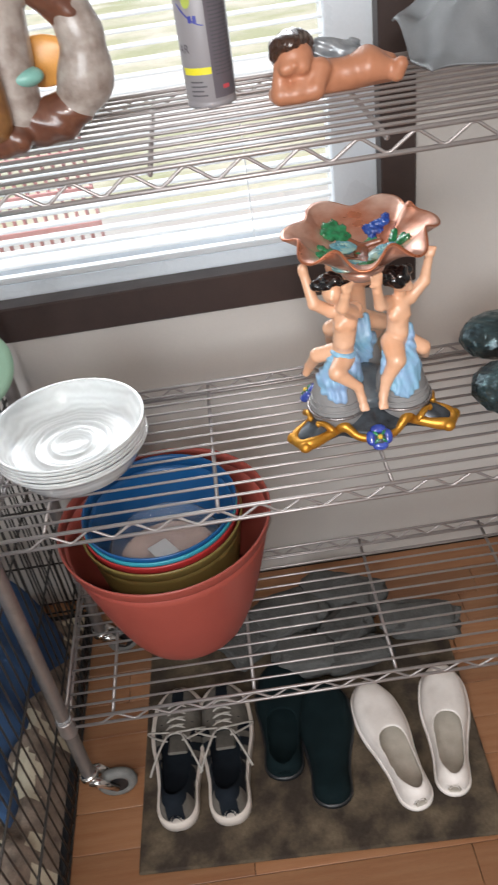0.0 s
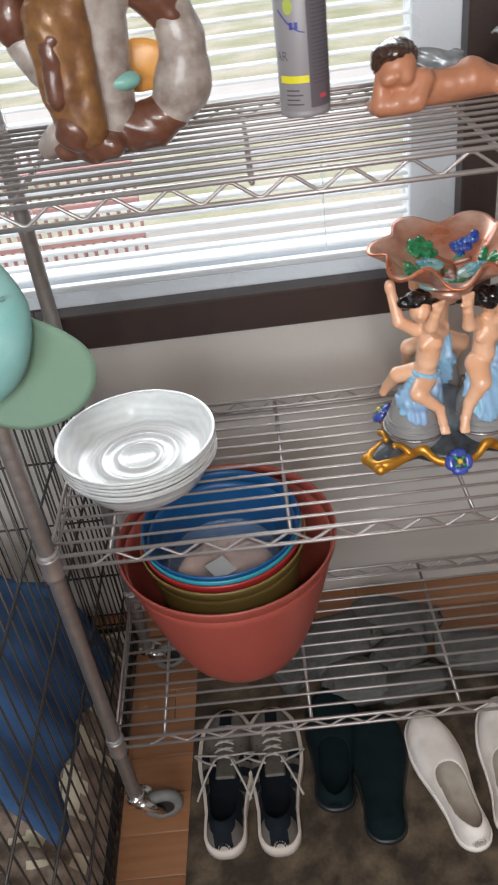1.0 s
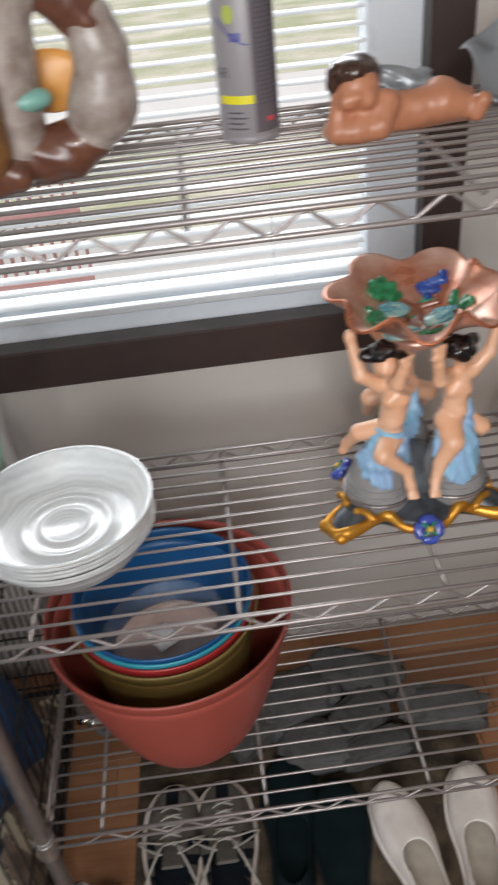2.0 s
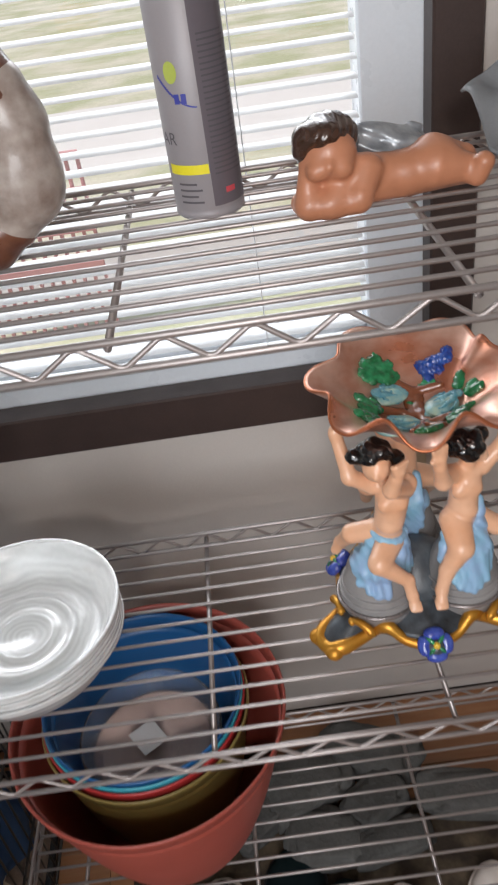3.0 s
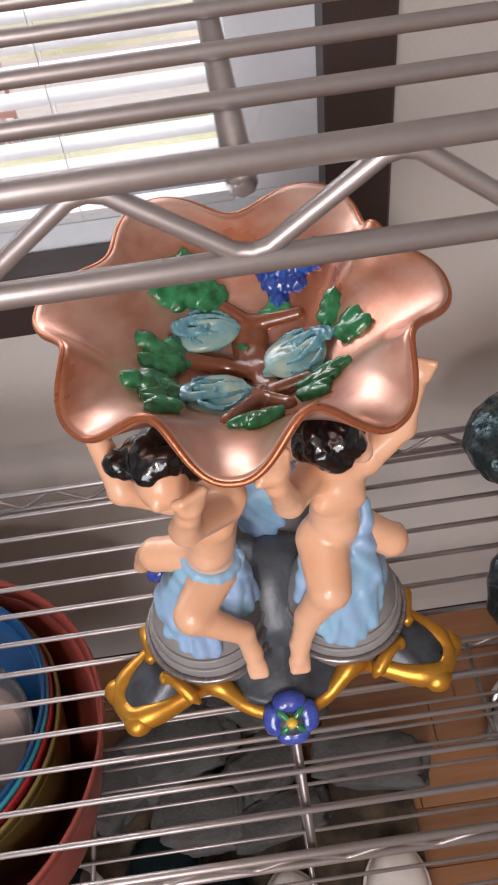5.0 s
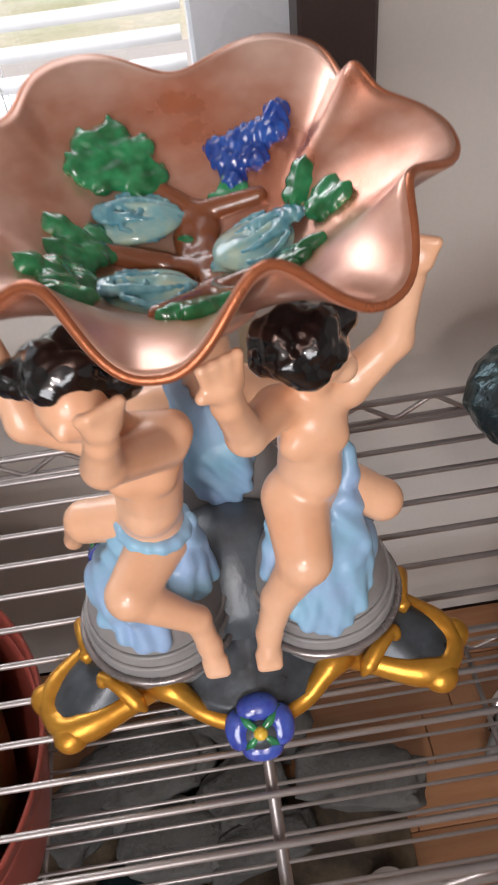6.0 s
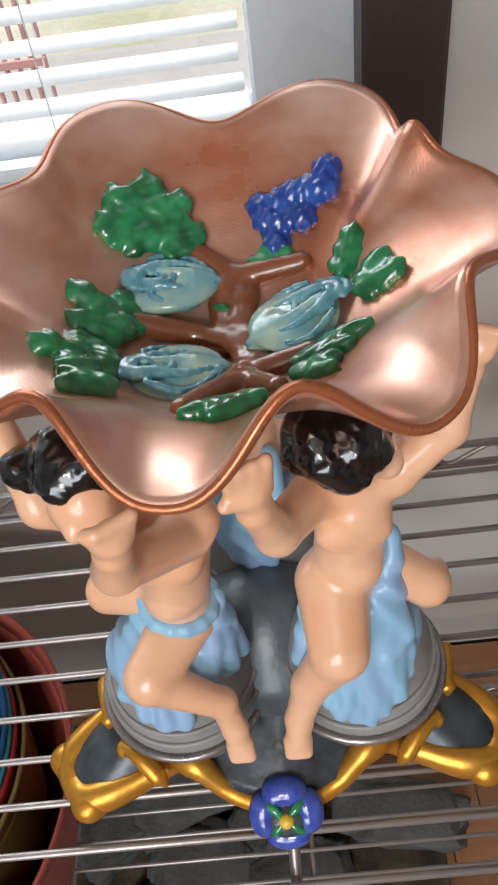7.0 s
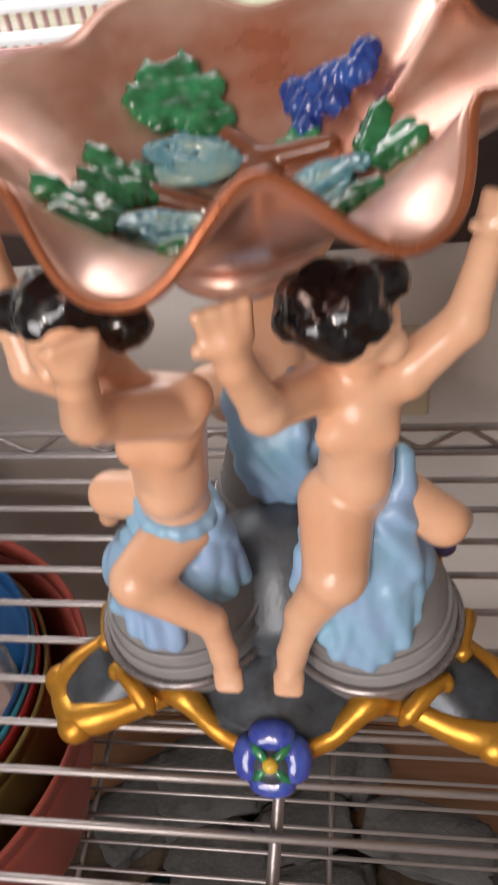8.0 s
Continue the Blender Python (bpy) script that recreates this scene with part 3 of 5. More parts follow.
def ruffle(a):
    """1 on a crest of the ruffled rim, -1 in the middle of a lobe."""
    d = (math.degrees(a) + 167) % 360 - 167
    for p, q in zip(CRESTS, CRESTS[1:]):
        if p <= d <= q:
            return 2 * (0.5 + 0.5 * math.cos(math.tau * (d - p) / (q - p))) ** 1.25 - 1
    return 1.0


def bowl_profile(r):
    return 0.984 + 0.036 * (max(0.0, r - 0.015) / 0.058) ** 1.4


def bowl_z(r, a):
    """A flat well, a wall that steepens, and a rim that droops between the crests, most at the front."""
    w = ruffle(a)
    rim_r = 0.1035 - (0.0095 + 0.0025 * math.sin(a)) * w
    rim_z = 1.0415 + 0.0025 * math.sin(a) + (0.00425 - 0.00825 * math.sin(a)) * w + 0.010 * math.exp(-((math.degrees(a) - 27 + 180) % 360 - 180) ** 2 / 30)
    f = max(0.0, r / rim_r - 0.5) / 0.5
    return bowl_profile(r) + (rim_z - bowl_profile(rim_r)) * f * f


def bowl_point(u, v):
    a = math.tau * u
    r = (0.1035 - (0.0095 + 0.0025 * math.sin(a)) * ruffle(a) * min(1.0, v * 1.25) ** 2) * (0.03 + 0.97 * v)
    # a faint wobble of hand throwing
    return (BC.x + r * math.cos(a), BC.y + r * math.sin(a), bowl_z(r, a) + 0.0008 * math.sin(5 * a + 9 * v) * v)


bowl = sheet("bowl", bowl_point, 224, 34, COPPER, compote, "ruffled pearly copper bowl", 0.0042, closed_u=True)
lip = bmesh.new()
sweep(lip, [Vector(bowl_point(k / 224, 1.0)) for k in range(224)], 0.0018, 8, closed=True)
part("rim", lip, mat("copper_edge", (0.50, 0.165, 0.075), 0.3, metal=0.6, vary=0.15, scale=60, bump=0.1), bowl, smooth=True)
part("bowl_foot", lathe([(0, 0.966), (0.022, 0.967), (0.031, 0.975), (0.036, 0.986), (0.02, 0.982), (0, 0.980)], (BC.x, BC.y, 0), 40), COPPER, bowl, smooth=True)


def floor_of_bowl(x, y):
    return bowl_z(math.hypot(x - BC.x, y - BC.y), math.atan2(y - BC.y, x - BC.x)) + 0.0018


def relief_leaf(x, y, ang, n, spread, ln, w):
    """A lobed leaf on the bowl's wall: pointed lobes fanned out from its stalk at (x, y)."""
    sc = Sculpt(0.0026)
    for i in range(n):
        a = ang + (spread * (i / (n - 1) - 0.5) if n > 1 else 0)
        l = ln * (1 - 0.22 * abs(i / max(1, n - 1) - 0.5) * 2)
        for t, k in ((0.30, 1.0), (0.62, 1.0), (0.90, 0.80)):
            px, py = x + math.cos(a) * l * t, y + math.sin(a) * l * t
            sc.lump(GREEN, (px, py, floor_of_bowl(px, py) + 0.0014 + 0.0008 * (i % 2)), (l * 0.26, w * k, 0.0046), a)
        px, py = x + math.cos(a) * l * 1.05, y + math.sin(a) * l * 1.05
        sc.limb(GREEN, (x, y, floor_of_bowl(x, y) + 0.005), (px, py, floor_of_bowl(px, py) + 0.004), 0.0016, 0.0010)
    ob = sc.build("leaf", 0.0008, {GREEN: lambda X, Y, Z: 0.0003 * np.sin(X * 620 + 2 * np.sin(Y * 330)) * np.sin(Y * 560 + 1)})
    ob.parent = bowl
    return tagged(ob, "glossy green relief leaf")


for lf in ((0.237, 0.237, 1.60, 5, 2.3, 0.028, 0.0105), (0.227, 0.193, 2.45, 3, 1.3, 0.027, 0.0080), (0.225, 0.170, 3.15, 3, 1.1, 0.027, 0.0078), (0.226, 0.152, 3.25, 2, 0.5, 0.022, 0.0055), (0.313, 0.204, 1.05, 1, 0, 0.022, 0.0072), (0.318, 0.189, 0.35, 2, 0.7, 0.021, 0.0068),
           (0.292, 0.163, 0.10, 3, 0.6, 0.026, 0.0046), (0.290, 0.154, -0.30, 2, 0.5, 0.020, 0.0046), (0.278, 0.137, -2.85, 3, 0.6, 0.026, 0.0050), (0.286, 0.223, 1.45, 3, 1.8, 0.013, 0.0048), (0.263, 0.206, 1.2, 2, 0.8, 0.009, 0.0036)):
    relief_leaf(*lf)


def rosebud(x, y, ang, ln, w, h):
    """An oval bud in low relief: a swirl at its blunt end and petals that sweep to its point."""
    z = floor_of_bowl(x, y)
    sc = Sculpt(0.0022)
    ca, sa = math.cos(ang), math.sin(ang)

    def at(ex, ey, up=0.0):
        px, py = x + ca * ex * ln - sa * ey * w, y + sa * ex * ln + ca * ey * w
        dome = h * 0.9 * math.sqrt(max(0.02, 1 - ex * ex - ey * ey))
        return (px, py, 0.5 * (z + floor_of_bowl(px, py)) + 0.001 + dome + up)

    sc.lump(CREAMGLAZE, (x, y, z + 0.0042), (ln * 0.92, w, h * 0.58), ang)
    sc.limb(CREAMGLAZE, at(0.45, 0.0, -0.003), at(1.08, 0.05, -0.002), 0.0065, 0.0022)
    for k, rad in enumerate((0.14, 0.28, 0.42)):
        last = None
        for j in range(10 + 2 * k):
            th = 1.1 * k + j * 0.44
            q = at(-0.28 + rad * 1.05 * math.cos(th), rad * math.sin(th), 0.0016 - 0.0003 * k)
            if last:
                sc.limb(AQUA, last, q, 0.0011, 0.0011)
            last = q
    for side, start, bow in ((1, 0.60, 0.80), (1, 0.25, 0.42), (-1, 0.25, 0.40), (-1, 0.62, 0.84), (1, 0.05, 0.12)):
        last = None
        for j in range(9):
            t = j / 8
            q = at(-0.25 + 1.2 * t, side * (start * (1 - t) + (bow - start * 0.3) * math.sin(t * math.pi) * 0.8), 0.0017)
            if last:
                sc.limb(AQUA if bow > 0.3 else CREAMGLAZE, last, q, 0.0015 - 0.0006 * t, 0.0014 - 0.0006 * t)
            last = q
    ob = sc.build("rosebud", 0.0007)
    ob.parent = bowl
    return tagged(ob, "glossy aqua and cream relief rosebud")


rosebud(0.242, 0.221, 0.02, 0.0240, 0.0158, 0.0100)
rosebud(0.241, 0.170, 0.12, 0.0262, 0.0172, 0.0100)
rosebud(0.298, 0.193, 3.50, 0.0262, 0.0188, 0.0100)
sc = Sculpt(0.0025)
for i in range(12):
    t, a = i / 11, i * 2.4
    x, y = 0.285 + 0.029 * t + 0.003 * math.cos(a), 0.244 - 0.004 * math.sin(t * 3.1) + 0.006 * t + 0.0100 * math.sin(a) * (1 - 0.75 * t)
    sc.lump(BLUEROSE, (x, y, floor_of_bowl(x, y) + 0.002), (0.0072, 0.0066, 0.0056), a)
ob = sc.build("blue_flower", 0.0009, {BLUEROSE: lambda X, Y, Z: 0.0007 * np.sin(X * 900) * np.sin(Y * 900 + 1)})
ob.parent = bowl
tagged(ob, "cobalt blue relief flower")
sc = Sculpt(0.003)
CEN = (0.272, 0.192)
for a, b in ((CEN, (0.252, 0.202)), ((0.252, 0.202), (0.224, 0.202)), (CEN, (0.273, 0.224)), ((0.273, 0.224), (0.252, 0.240)), ((0.274, 0.226), (0.300, 0.222)), (CEN, (0.271, 0.170)), ((0.271, 0.170), (0.250, 0.138)),
             ((0.272, 0.172), (0.298, 0.172)), ((0.271, 0.168), (0.284, 0.150)), ((0.264, 0.204), (0.262, 0.216))):
    sc.limb(BARK, (*a, floor_of_bowl(*a) + 0.002), (*b, floor_of_bowl(*b) + 0.002), 0.0060, 0.0044)
for i in range(11):
    x, y = CEN[0] + 0.006 * math.cos(i * 1.7), CEN[1] + 0.030 * math.sin(i * 0.9)
    sc.lump(BARK, (x, y, floor_of_bowl(x, y) + 0.004), (0.0058, 0.0064, 0.0046))
ob = sc.build("branch", 0.0009)
ob.parent = bowl
tagged(ob, "glossy brown relief branch")

# base: three-cornered plinth with gold scrolls
PC = Vector((0.262, 0.187, 0.0))


def base_r(a):
    d = abs((math.degrees(a) - 90 + 60) % 120 - 60)
    return 0.087 + 0.010 * (d / 60) ** 2 + 0.057 * math.exp(-(d / 12.5) ** 3)


def base_point(u, v):
    a = math.tau * u
    R = base_r(a)
    corner = max(0.0, math.cos(3 * (a - radians(90)))) ** 2
    if v < 0.75:
        s = v / 0.75
        r = R * s
        z = 0.777 - 0.030 * max(0, s - 0.45) / 0.55 - 0.008 * corner * max(0, s - 0.5) * 2
    else:
        s = (v - 0.75) / 0.25
        r = R * (1 - 0.10 * s)
        z = 0.747 - 0.008 * corner - (0.020 - 0.006 * corner) * s
    return (PC.x + r * math.cos(a), PC.y + r * math.sin(a), z)


base = sheet("base", base_point, 180, 24, SLATE, compote, "dark slate painted three-cornered base", closed_u=True)
part("core", lathe([(0, 0.812), (0.012, 0.811), (0.024, 0.805), (0.036, 0.793), (0.047, 0.781), (0.058, 0.770), (0, 0.755)], (PC.x, PC.y, 0), 48), BRUSHED, base, smooth=True)
for k in range(3):
    a = radians(90 + 120 * k)
    d = Vector((math.cos(a), math.sin(a), 0))
    c = PC + d * 0.058
    part("dome", lathe([(0, 0.842), (0.016, 0.838), (0.028, 0.827), (0.0355, 0.811), (0.0395, 0.795), (0.0405, 0.790), (0.0418, 0.788), (0.0418, 0.784), (0.0434, 0.781), (0.0434, 0.776), (0.0460, 0.772), (0.0465, 0.766), (0.043, 0.745), (0, 0.745)], c, 48), STONE, base, "grey painted dome", smooth=True)
    for rr, zz, tk, paint, words in ((0.0418, 0.7885, 0.0016, STONE, ""), (0.0442, 0.7795, 0.0018, STONE, ""), (0.0478, 0.7705, 0.0026, SILVER, "silver pearl painted ring")):
        part("ring", sweep(bmesh.new(), [c + Vector((rr * math.cos(i * math.tau / 48), rr * math.sin(i * math.tau / 48), zz)) for i in range(48)], tk, 8, closed=True), paint, base, words, smooth=True)
for k in range(3):
    a0 = radians(90 + 120 * k)
    # gold border from the corner to the medallion on each side, with a curl running up beside the dome
    for side in (-1, 1):
        pts, rs = [], []
        for i in range(41):
            t = i / 40
            dd = 56 * t ** 1.5
            a = a0 + side * radians(dd)
            R = base_r(a) - 0.001
            z = 0.7335 + 0.017 * math.exp(-((dd - 26) / 11) ** 2) + 0.004 * t
            pts.append(Vector((PC.x + R * math.cos(a), PC.y + R * math.sin(a), z)))
            rs.append(0.0074 + 0.0026 * math.exp(-((dd - 24) / 6) ** 2) + 0.0020 * math.exp(-((dd - 7.5) / 3) ** 2) - 0.0012 * t)
        part("gold_border", sweep(bmesh.new(), pts, rs, 12, flat=1.15), GOLD, base, "gold painted scroll border", smooth=True)
        pts, rs = [], []
        d, s = Vector((math.cos(a0), math.sin(a0), 0)), Vector((-math.sin(a0), math.cos(a0), 0)) * side
        for i in range(21):
            t = i / 20
            phi = radians(45 - 38 * t)
            rr = 0.0560 - 0.0060 * math.sin(min(1, t * 1.5) * math.pi / 2) + 0.003 * max(0, t - 0.8) / 0.2
            pts.append(PC + d * (0.058 + rr * math.cos(phi)) + s * rr * math.sin(phi) + Vector((0, 0, 0.7500 + 0.011 * math.sin(t * 2.6))))
            rs.append((0.0058 - 0.0020 * t + 0.0016 * math.exp(-((t - 0.9) / 0.07) ** 2)) * min(1, 0.25 + 5 * t, 0.25 + 9 * (1 - t)))
        part("gold_scroll", sweep(bmesh.new(), pts, rs, 10), GOLD, base, "gold painted scroll", smooth=True)
    d, s = Vector((math.cos(a0), math.sin(a0), 0)), Vector((-math.sin(a0), math.cos(a0), 0))
    sc = Sculpt(0.004)
    for side in (-1, 1):
        sc.lump(GOLD, tuple(PC + d * 0.140 + s * 0.016 * side + Vector((0, 0, 0.7335))), (0.0105, 0.0095, 0.0090))
    sc.limb(GOLD, tuple(PC + d * 0.142 - s * 0.016 + Vector((0, 0, 0.7325))), tuple(PC + d * 0.142 + s * 0.016 + Vector((0, 0, 0.7325))), 0.0075, 0.0075)
    ob = sc.build("gold_foot", 0.0012)
    ob.parent = base
    tagged(ob, "gold painted scroll foot")
    # medallion between two corners
    a = a0 + radians(60)
    d, s = Vector((math.cos(a), math.sin(a), 0)), Vector((-math.sin(a), math.cos(a), 0))
    n = (d * 0.75 + Vector((0, 0, 0.66))).normalized()
    up = n.cross(s).normalized()
    if up.z < 0:
        up = -up
    c = PC + d * 0.0985 + Vector((0, 0, 0.7415))
    med = Sculpt(0.002)
    med.lump(SLATE, tuple(c - n * 0.004), (0.018, 0.018, 0.014))
    med = med.build("medallion", 0.0014)
    med.parent = compote
    for i in range(4):
        e = (up * math.cos(i * math.pi / 2) + s * math.sin(i * math.pi / 2))
        sc = Sculpt(0.002)
        q = c + e * 0.0128 + n * 0.003
        for j in (-1, 0, 1):
            w = q + n.cross(e) * 0.0046 * j - e * 0.0010 * abs(j)
            sc.lump(PETAL, tuple(w), (0.0080, 0.0080, 0.0075))
        ob = sc.build("petal", 0.0009)
        ob.parent = med
        tagged(ob, "glossy violet-blue petal")
        e2 = (up * math.cos((i + 0.5) * math.pi / 2) + s * math.sin((i + 0.5) * math.pi / 2))
        part("sepal", sweep(bmesh.new(), [c + n * 0.0105, c + e2 * 0.009 + n * 0.0105, c + e2 * 0.0175 + n * 0.004], [0.0020, 0.0027, 0.0012], 6), GREEN, med, "green sepal", smooth=True)
    sc = Sculpt(0.002).lump(YELLOW, tuple(c + n * 0.0115), (0.0042, 0.0042, 0.0042))
    ob = sc.build("flower_centre", 0.0008)
    ob.parent = med
    tagged(ob, "yellow flower centre")

fold = {DRAPE: lambda X, Y, Z: 0.0009 * np.sin(X * 460 + Z * 250 + 2.6 * np.sin(Z * 58 + Y * 45)) * (0.7 + 0.3 * np.sin(Y * 130 + Z * 90))}
curl = {HAIR: lambda X, Y, Z: 0.0005 * np.sin(X * 700 + 1.2 * np.sin(Z * 410)) * np.sin(Y * 600 + 1) * np.sin(Z * 640 + 2)}
RIP = {**fold, **curl}


def palm(f, wrist, tip, spread, thumb, size=1.0):
    """A small open palm at the wrist: four short fingers fanned across, and a thumb."""
    w, t, sp, th = Vector(wrist), Vector(tip), Vector(spread), Vector(thumb)
    mid = w.lerp(t, 0.5)
    f.limb(SKIN, tuple(w), tuple(mid), 0.0056 * size, 0.0066 * size)
    for k in range(4):
        o = sp * (k - 1.5) / 1.5
        f.limb(SKIN, tuple(mid + o * 0.8), tuple(t + o * 1.15), 0.0030 * size, 0.0024 * size)
    f.limb(SKIN, tuple(w.lerp(mid, 0.7)), tuple(th), 0.0034 * size, 0.0026 * size)


def folds(f, tops, hems, r0, r1, sag=0.0):
    """Cloth as a row of folds that fall from one edge to the other."""
    n = len(hems)
    for k in range(n):
        a, b = Vector(tops[min(k, len(tops) - 1)]), Vector(hems[k])
        m = a.lerp(b, 0.5) + Vector((0, -sag, sag * 0.6))
        f.limb(DRAPE, tuple(a), tuple(m), r0, 0.5 * (r0 + r1))
        f.limb(DRAPE, tuple(m), tuple(b), 0.5 * (r0 + r1), r1 * (0.82 + 0.18 * (k % 2)))


def curls(f, c, r, n, seed, lift=0.0):
    """Glossy hair modelled as thick round locks over the head."""
    rng = random.Random(seed)
    f.lump(HAIR, c, (r[0] * 0.86, r[1] * 0.86, r[2] * 0.86))
    for i in range(n):
        a, e = i * 2.39996, math.asin(-0.55 + 1.5 * (i + 0.5) / n)
        q = (c[0] + r[0] * math.cos(a) * math.cos(e) * 0.74, c[1] + r[1] * math.sin(a) * math.cos(e) * 0.74, c[2] + r[2] * math.sin(e) * 0.74 + lift)
        k = rng.uniform(0.0060, 0.0086)
        f.lump(HAIR, q, (k * 1.25, k, k), a + 1.2)


def figure_one():
    f = Sculpt(0.0034)
    # trunk, belly and chest
    f.limb(SKIN, (0.223, 0.152, 0.866), (0.225, 0.148, 0.890), 0.0172, 0.0150)
    f.limb(SKIN, (0.226, 0.148, 0.890), (0.229, 0.146, 0.924), 0.0166, 0.0186)
    f.lump(SKIN, (0.224, 0.141, 0.886), (0.0125, 0.0110, 0.0105))
    f.lump(SKIN, (0.219, 0.135, 0.920), (0.0085, 0.0070, 0.0085))
    f.lump(SKIN, (0.234, 0.134, 0.920), (0.0085, 0.0070, 0.0085))
    f.limb(SKIN, (0.209, 0.148, 0.940), (0.244, 0.141, 0.942), 0.0098, 0.0104)
    f.limb(SKIN, (0.224, 0.141, 0.945), (0.218, 0.134, 0.966), 0.0082, 0.0082)
    f.lump(SKIN, (0.210, 0.128, 0.980), (0.0150, 0.0165, 0.0165))
    f.lump(SKIN, (0.206, 0.113, 0.978), (0.0032, 0.0036, 0.0036))
    # one arm crosses the chest, fist under the bowl
    f.limb(SKIN, (0.240, 0.137, 0.938), (0.220, 0.105, 0.965), 0.0110, 0.0090)
    f.limb(SKIN, (0.219, 0.103, 0.967), (0.223, 0.097, 0.986), 0.0086, 0.0066)
    palm(f, (0.223, 0.097, 0.987), (0.228, 0.094, 1.005), (0.0048, 0.0030, 0.0), (0.219, 0.092, 1.003))
    f.limb(SKIN, (0.208, 0.148, 0.940), (0.184, 0.144, 0.958), 0.0098, 0.0086)
    f.limb(SKIN, (0.184, 0.144, 0.958), (0.175, 0.158, 1.000), 0.0086, 0.0066)
    f.lump(SKIN, (0.174, 0.159, 1.006), (0.0074, 0.0074, 0.0095))
    # legs
    f.limb(SKIN, (0.212, 0.158, 0.866), (0.186, 0.166, 0.858), 0.0136, 0.0118)
    f.limb(SKIN, (0.186, 0.166, 0.858), (0.174, 0.186, 0.828), 0.0110, 0.0075)
    f.limb(SKIN, (0.174, 0.186, 0.828), (0.168, 0.188, 0.815), 0.0075, 0.0060)
    f.limb(SKIN, (0.225, 0.146, 0.858), (0.2075, 0.1190, 0.852), 0.0158, 0.0128)
    f.limb(SKIN, (0.2075, 0.1185, 0.850), (0.238, 0.116, 0.822), 0.0118, 0.0074)
    f.limb(SKIN, (0.238, 0.117, 0.822), (0.2420, 0.111, 0.802), 0.0072, 0.0066)
    f.limb(SKIN, (0.2420, 0.111, 0.802), (0.2435, 0.106, 0.794), 0.0064, 0.0058)
    for k in range(5):
        f.limb(SKIN, (0.2390 + 0.0021 * k, 0.1055, 0.7935), (0.2392 + 0.0025 * k, 0.1005, 0.7895), 0.0027, 0.0022)
    curls(f, (0.209, 0.137, 0.989), (0.0190, 0.0180, 0.0135), 13, 3)
    f.lump(HAIR, (0.188, 0.136, 0.990), (0.0085, 0.0080, 0.0080))
    f.lump(HAIR, (0.229, 0.134, 0.983), (0.0110, 0.0100, 0.0090))
    # belt and hanging cloth
    for k in range(14):
        a, b = k * math.tau / 14, (k + 1) * math.tau / 14
        f.limb(DRAPE_BAND, (0.224 + 0.0160 * math.cos(a), 0.150 + 0.0162 * math.sin(a), 0.8675 - 0.003 * math.cos(a)), (0.224 + 0.0160 * math.cos(b), 0.150 + 0.0162 * math.sin(b), 0.8675 - 0.003 * math.cos(b)), 0.0040, 0.0040)
    folds(f, [(0.206, 0.152, 0.864), (0.206, 0.150, 0.862), (0.207, 0.147, 0.860), (0.208, 0.145, 0.858), (0.210, 0.143, 0.856)],
          [(0.186, 0.142, 0.822), (0.189, 0.131, 0.813), (0.196, 0.123, 0.806), (0.206, 0.119, 0.802), (0.216, 0.119, 0.799)], 0.0050, 0.0068)
    folds(f, [(0.241, 0.151, 0.864), (0.241, 0.148, 0.862), (0.239, 0.145, 0.860)], [(0.247, 0.151, 0.812), (0.241, 0.141, 0.815), (0.231, 0.133, 0.822)], 0.0050, 0.0070)
    f.lump(DRAPE, (0.211, 0.147, 0.828), (0.0320, 0.0300, 0.0200))
    return f


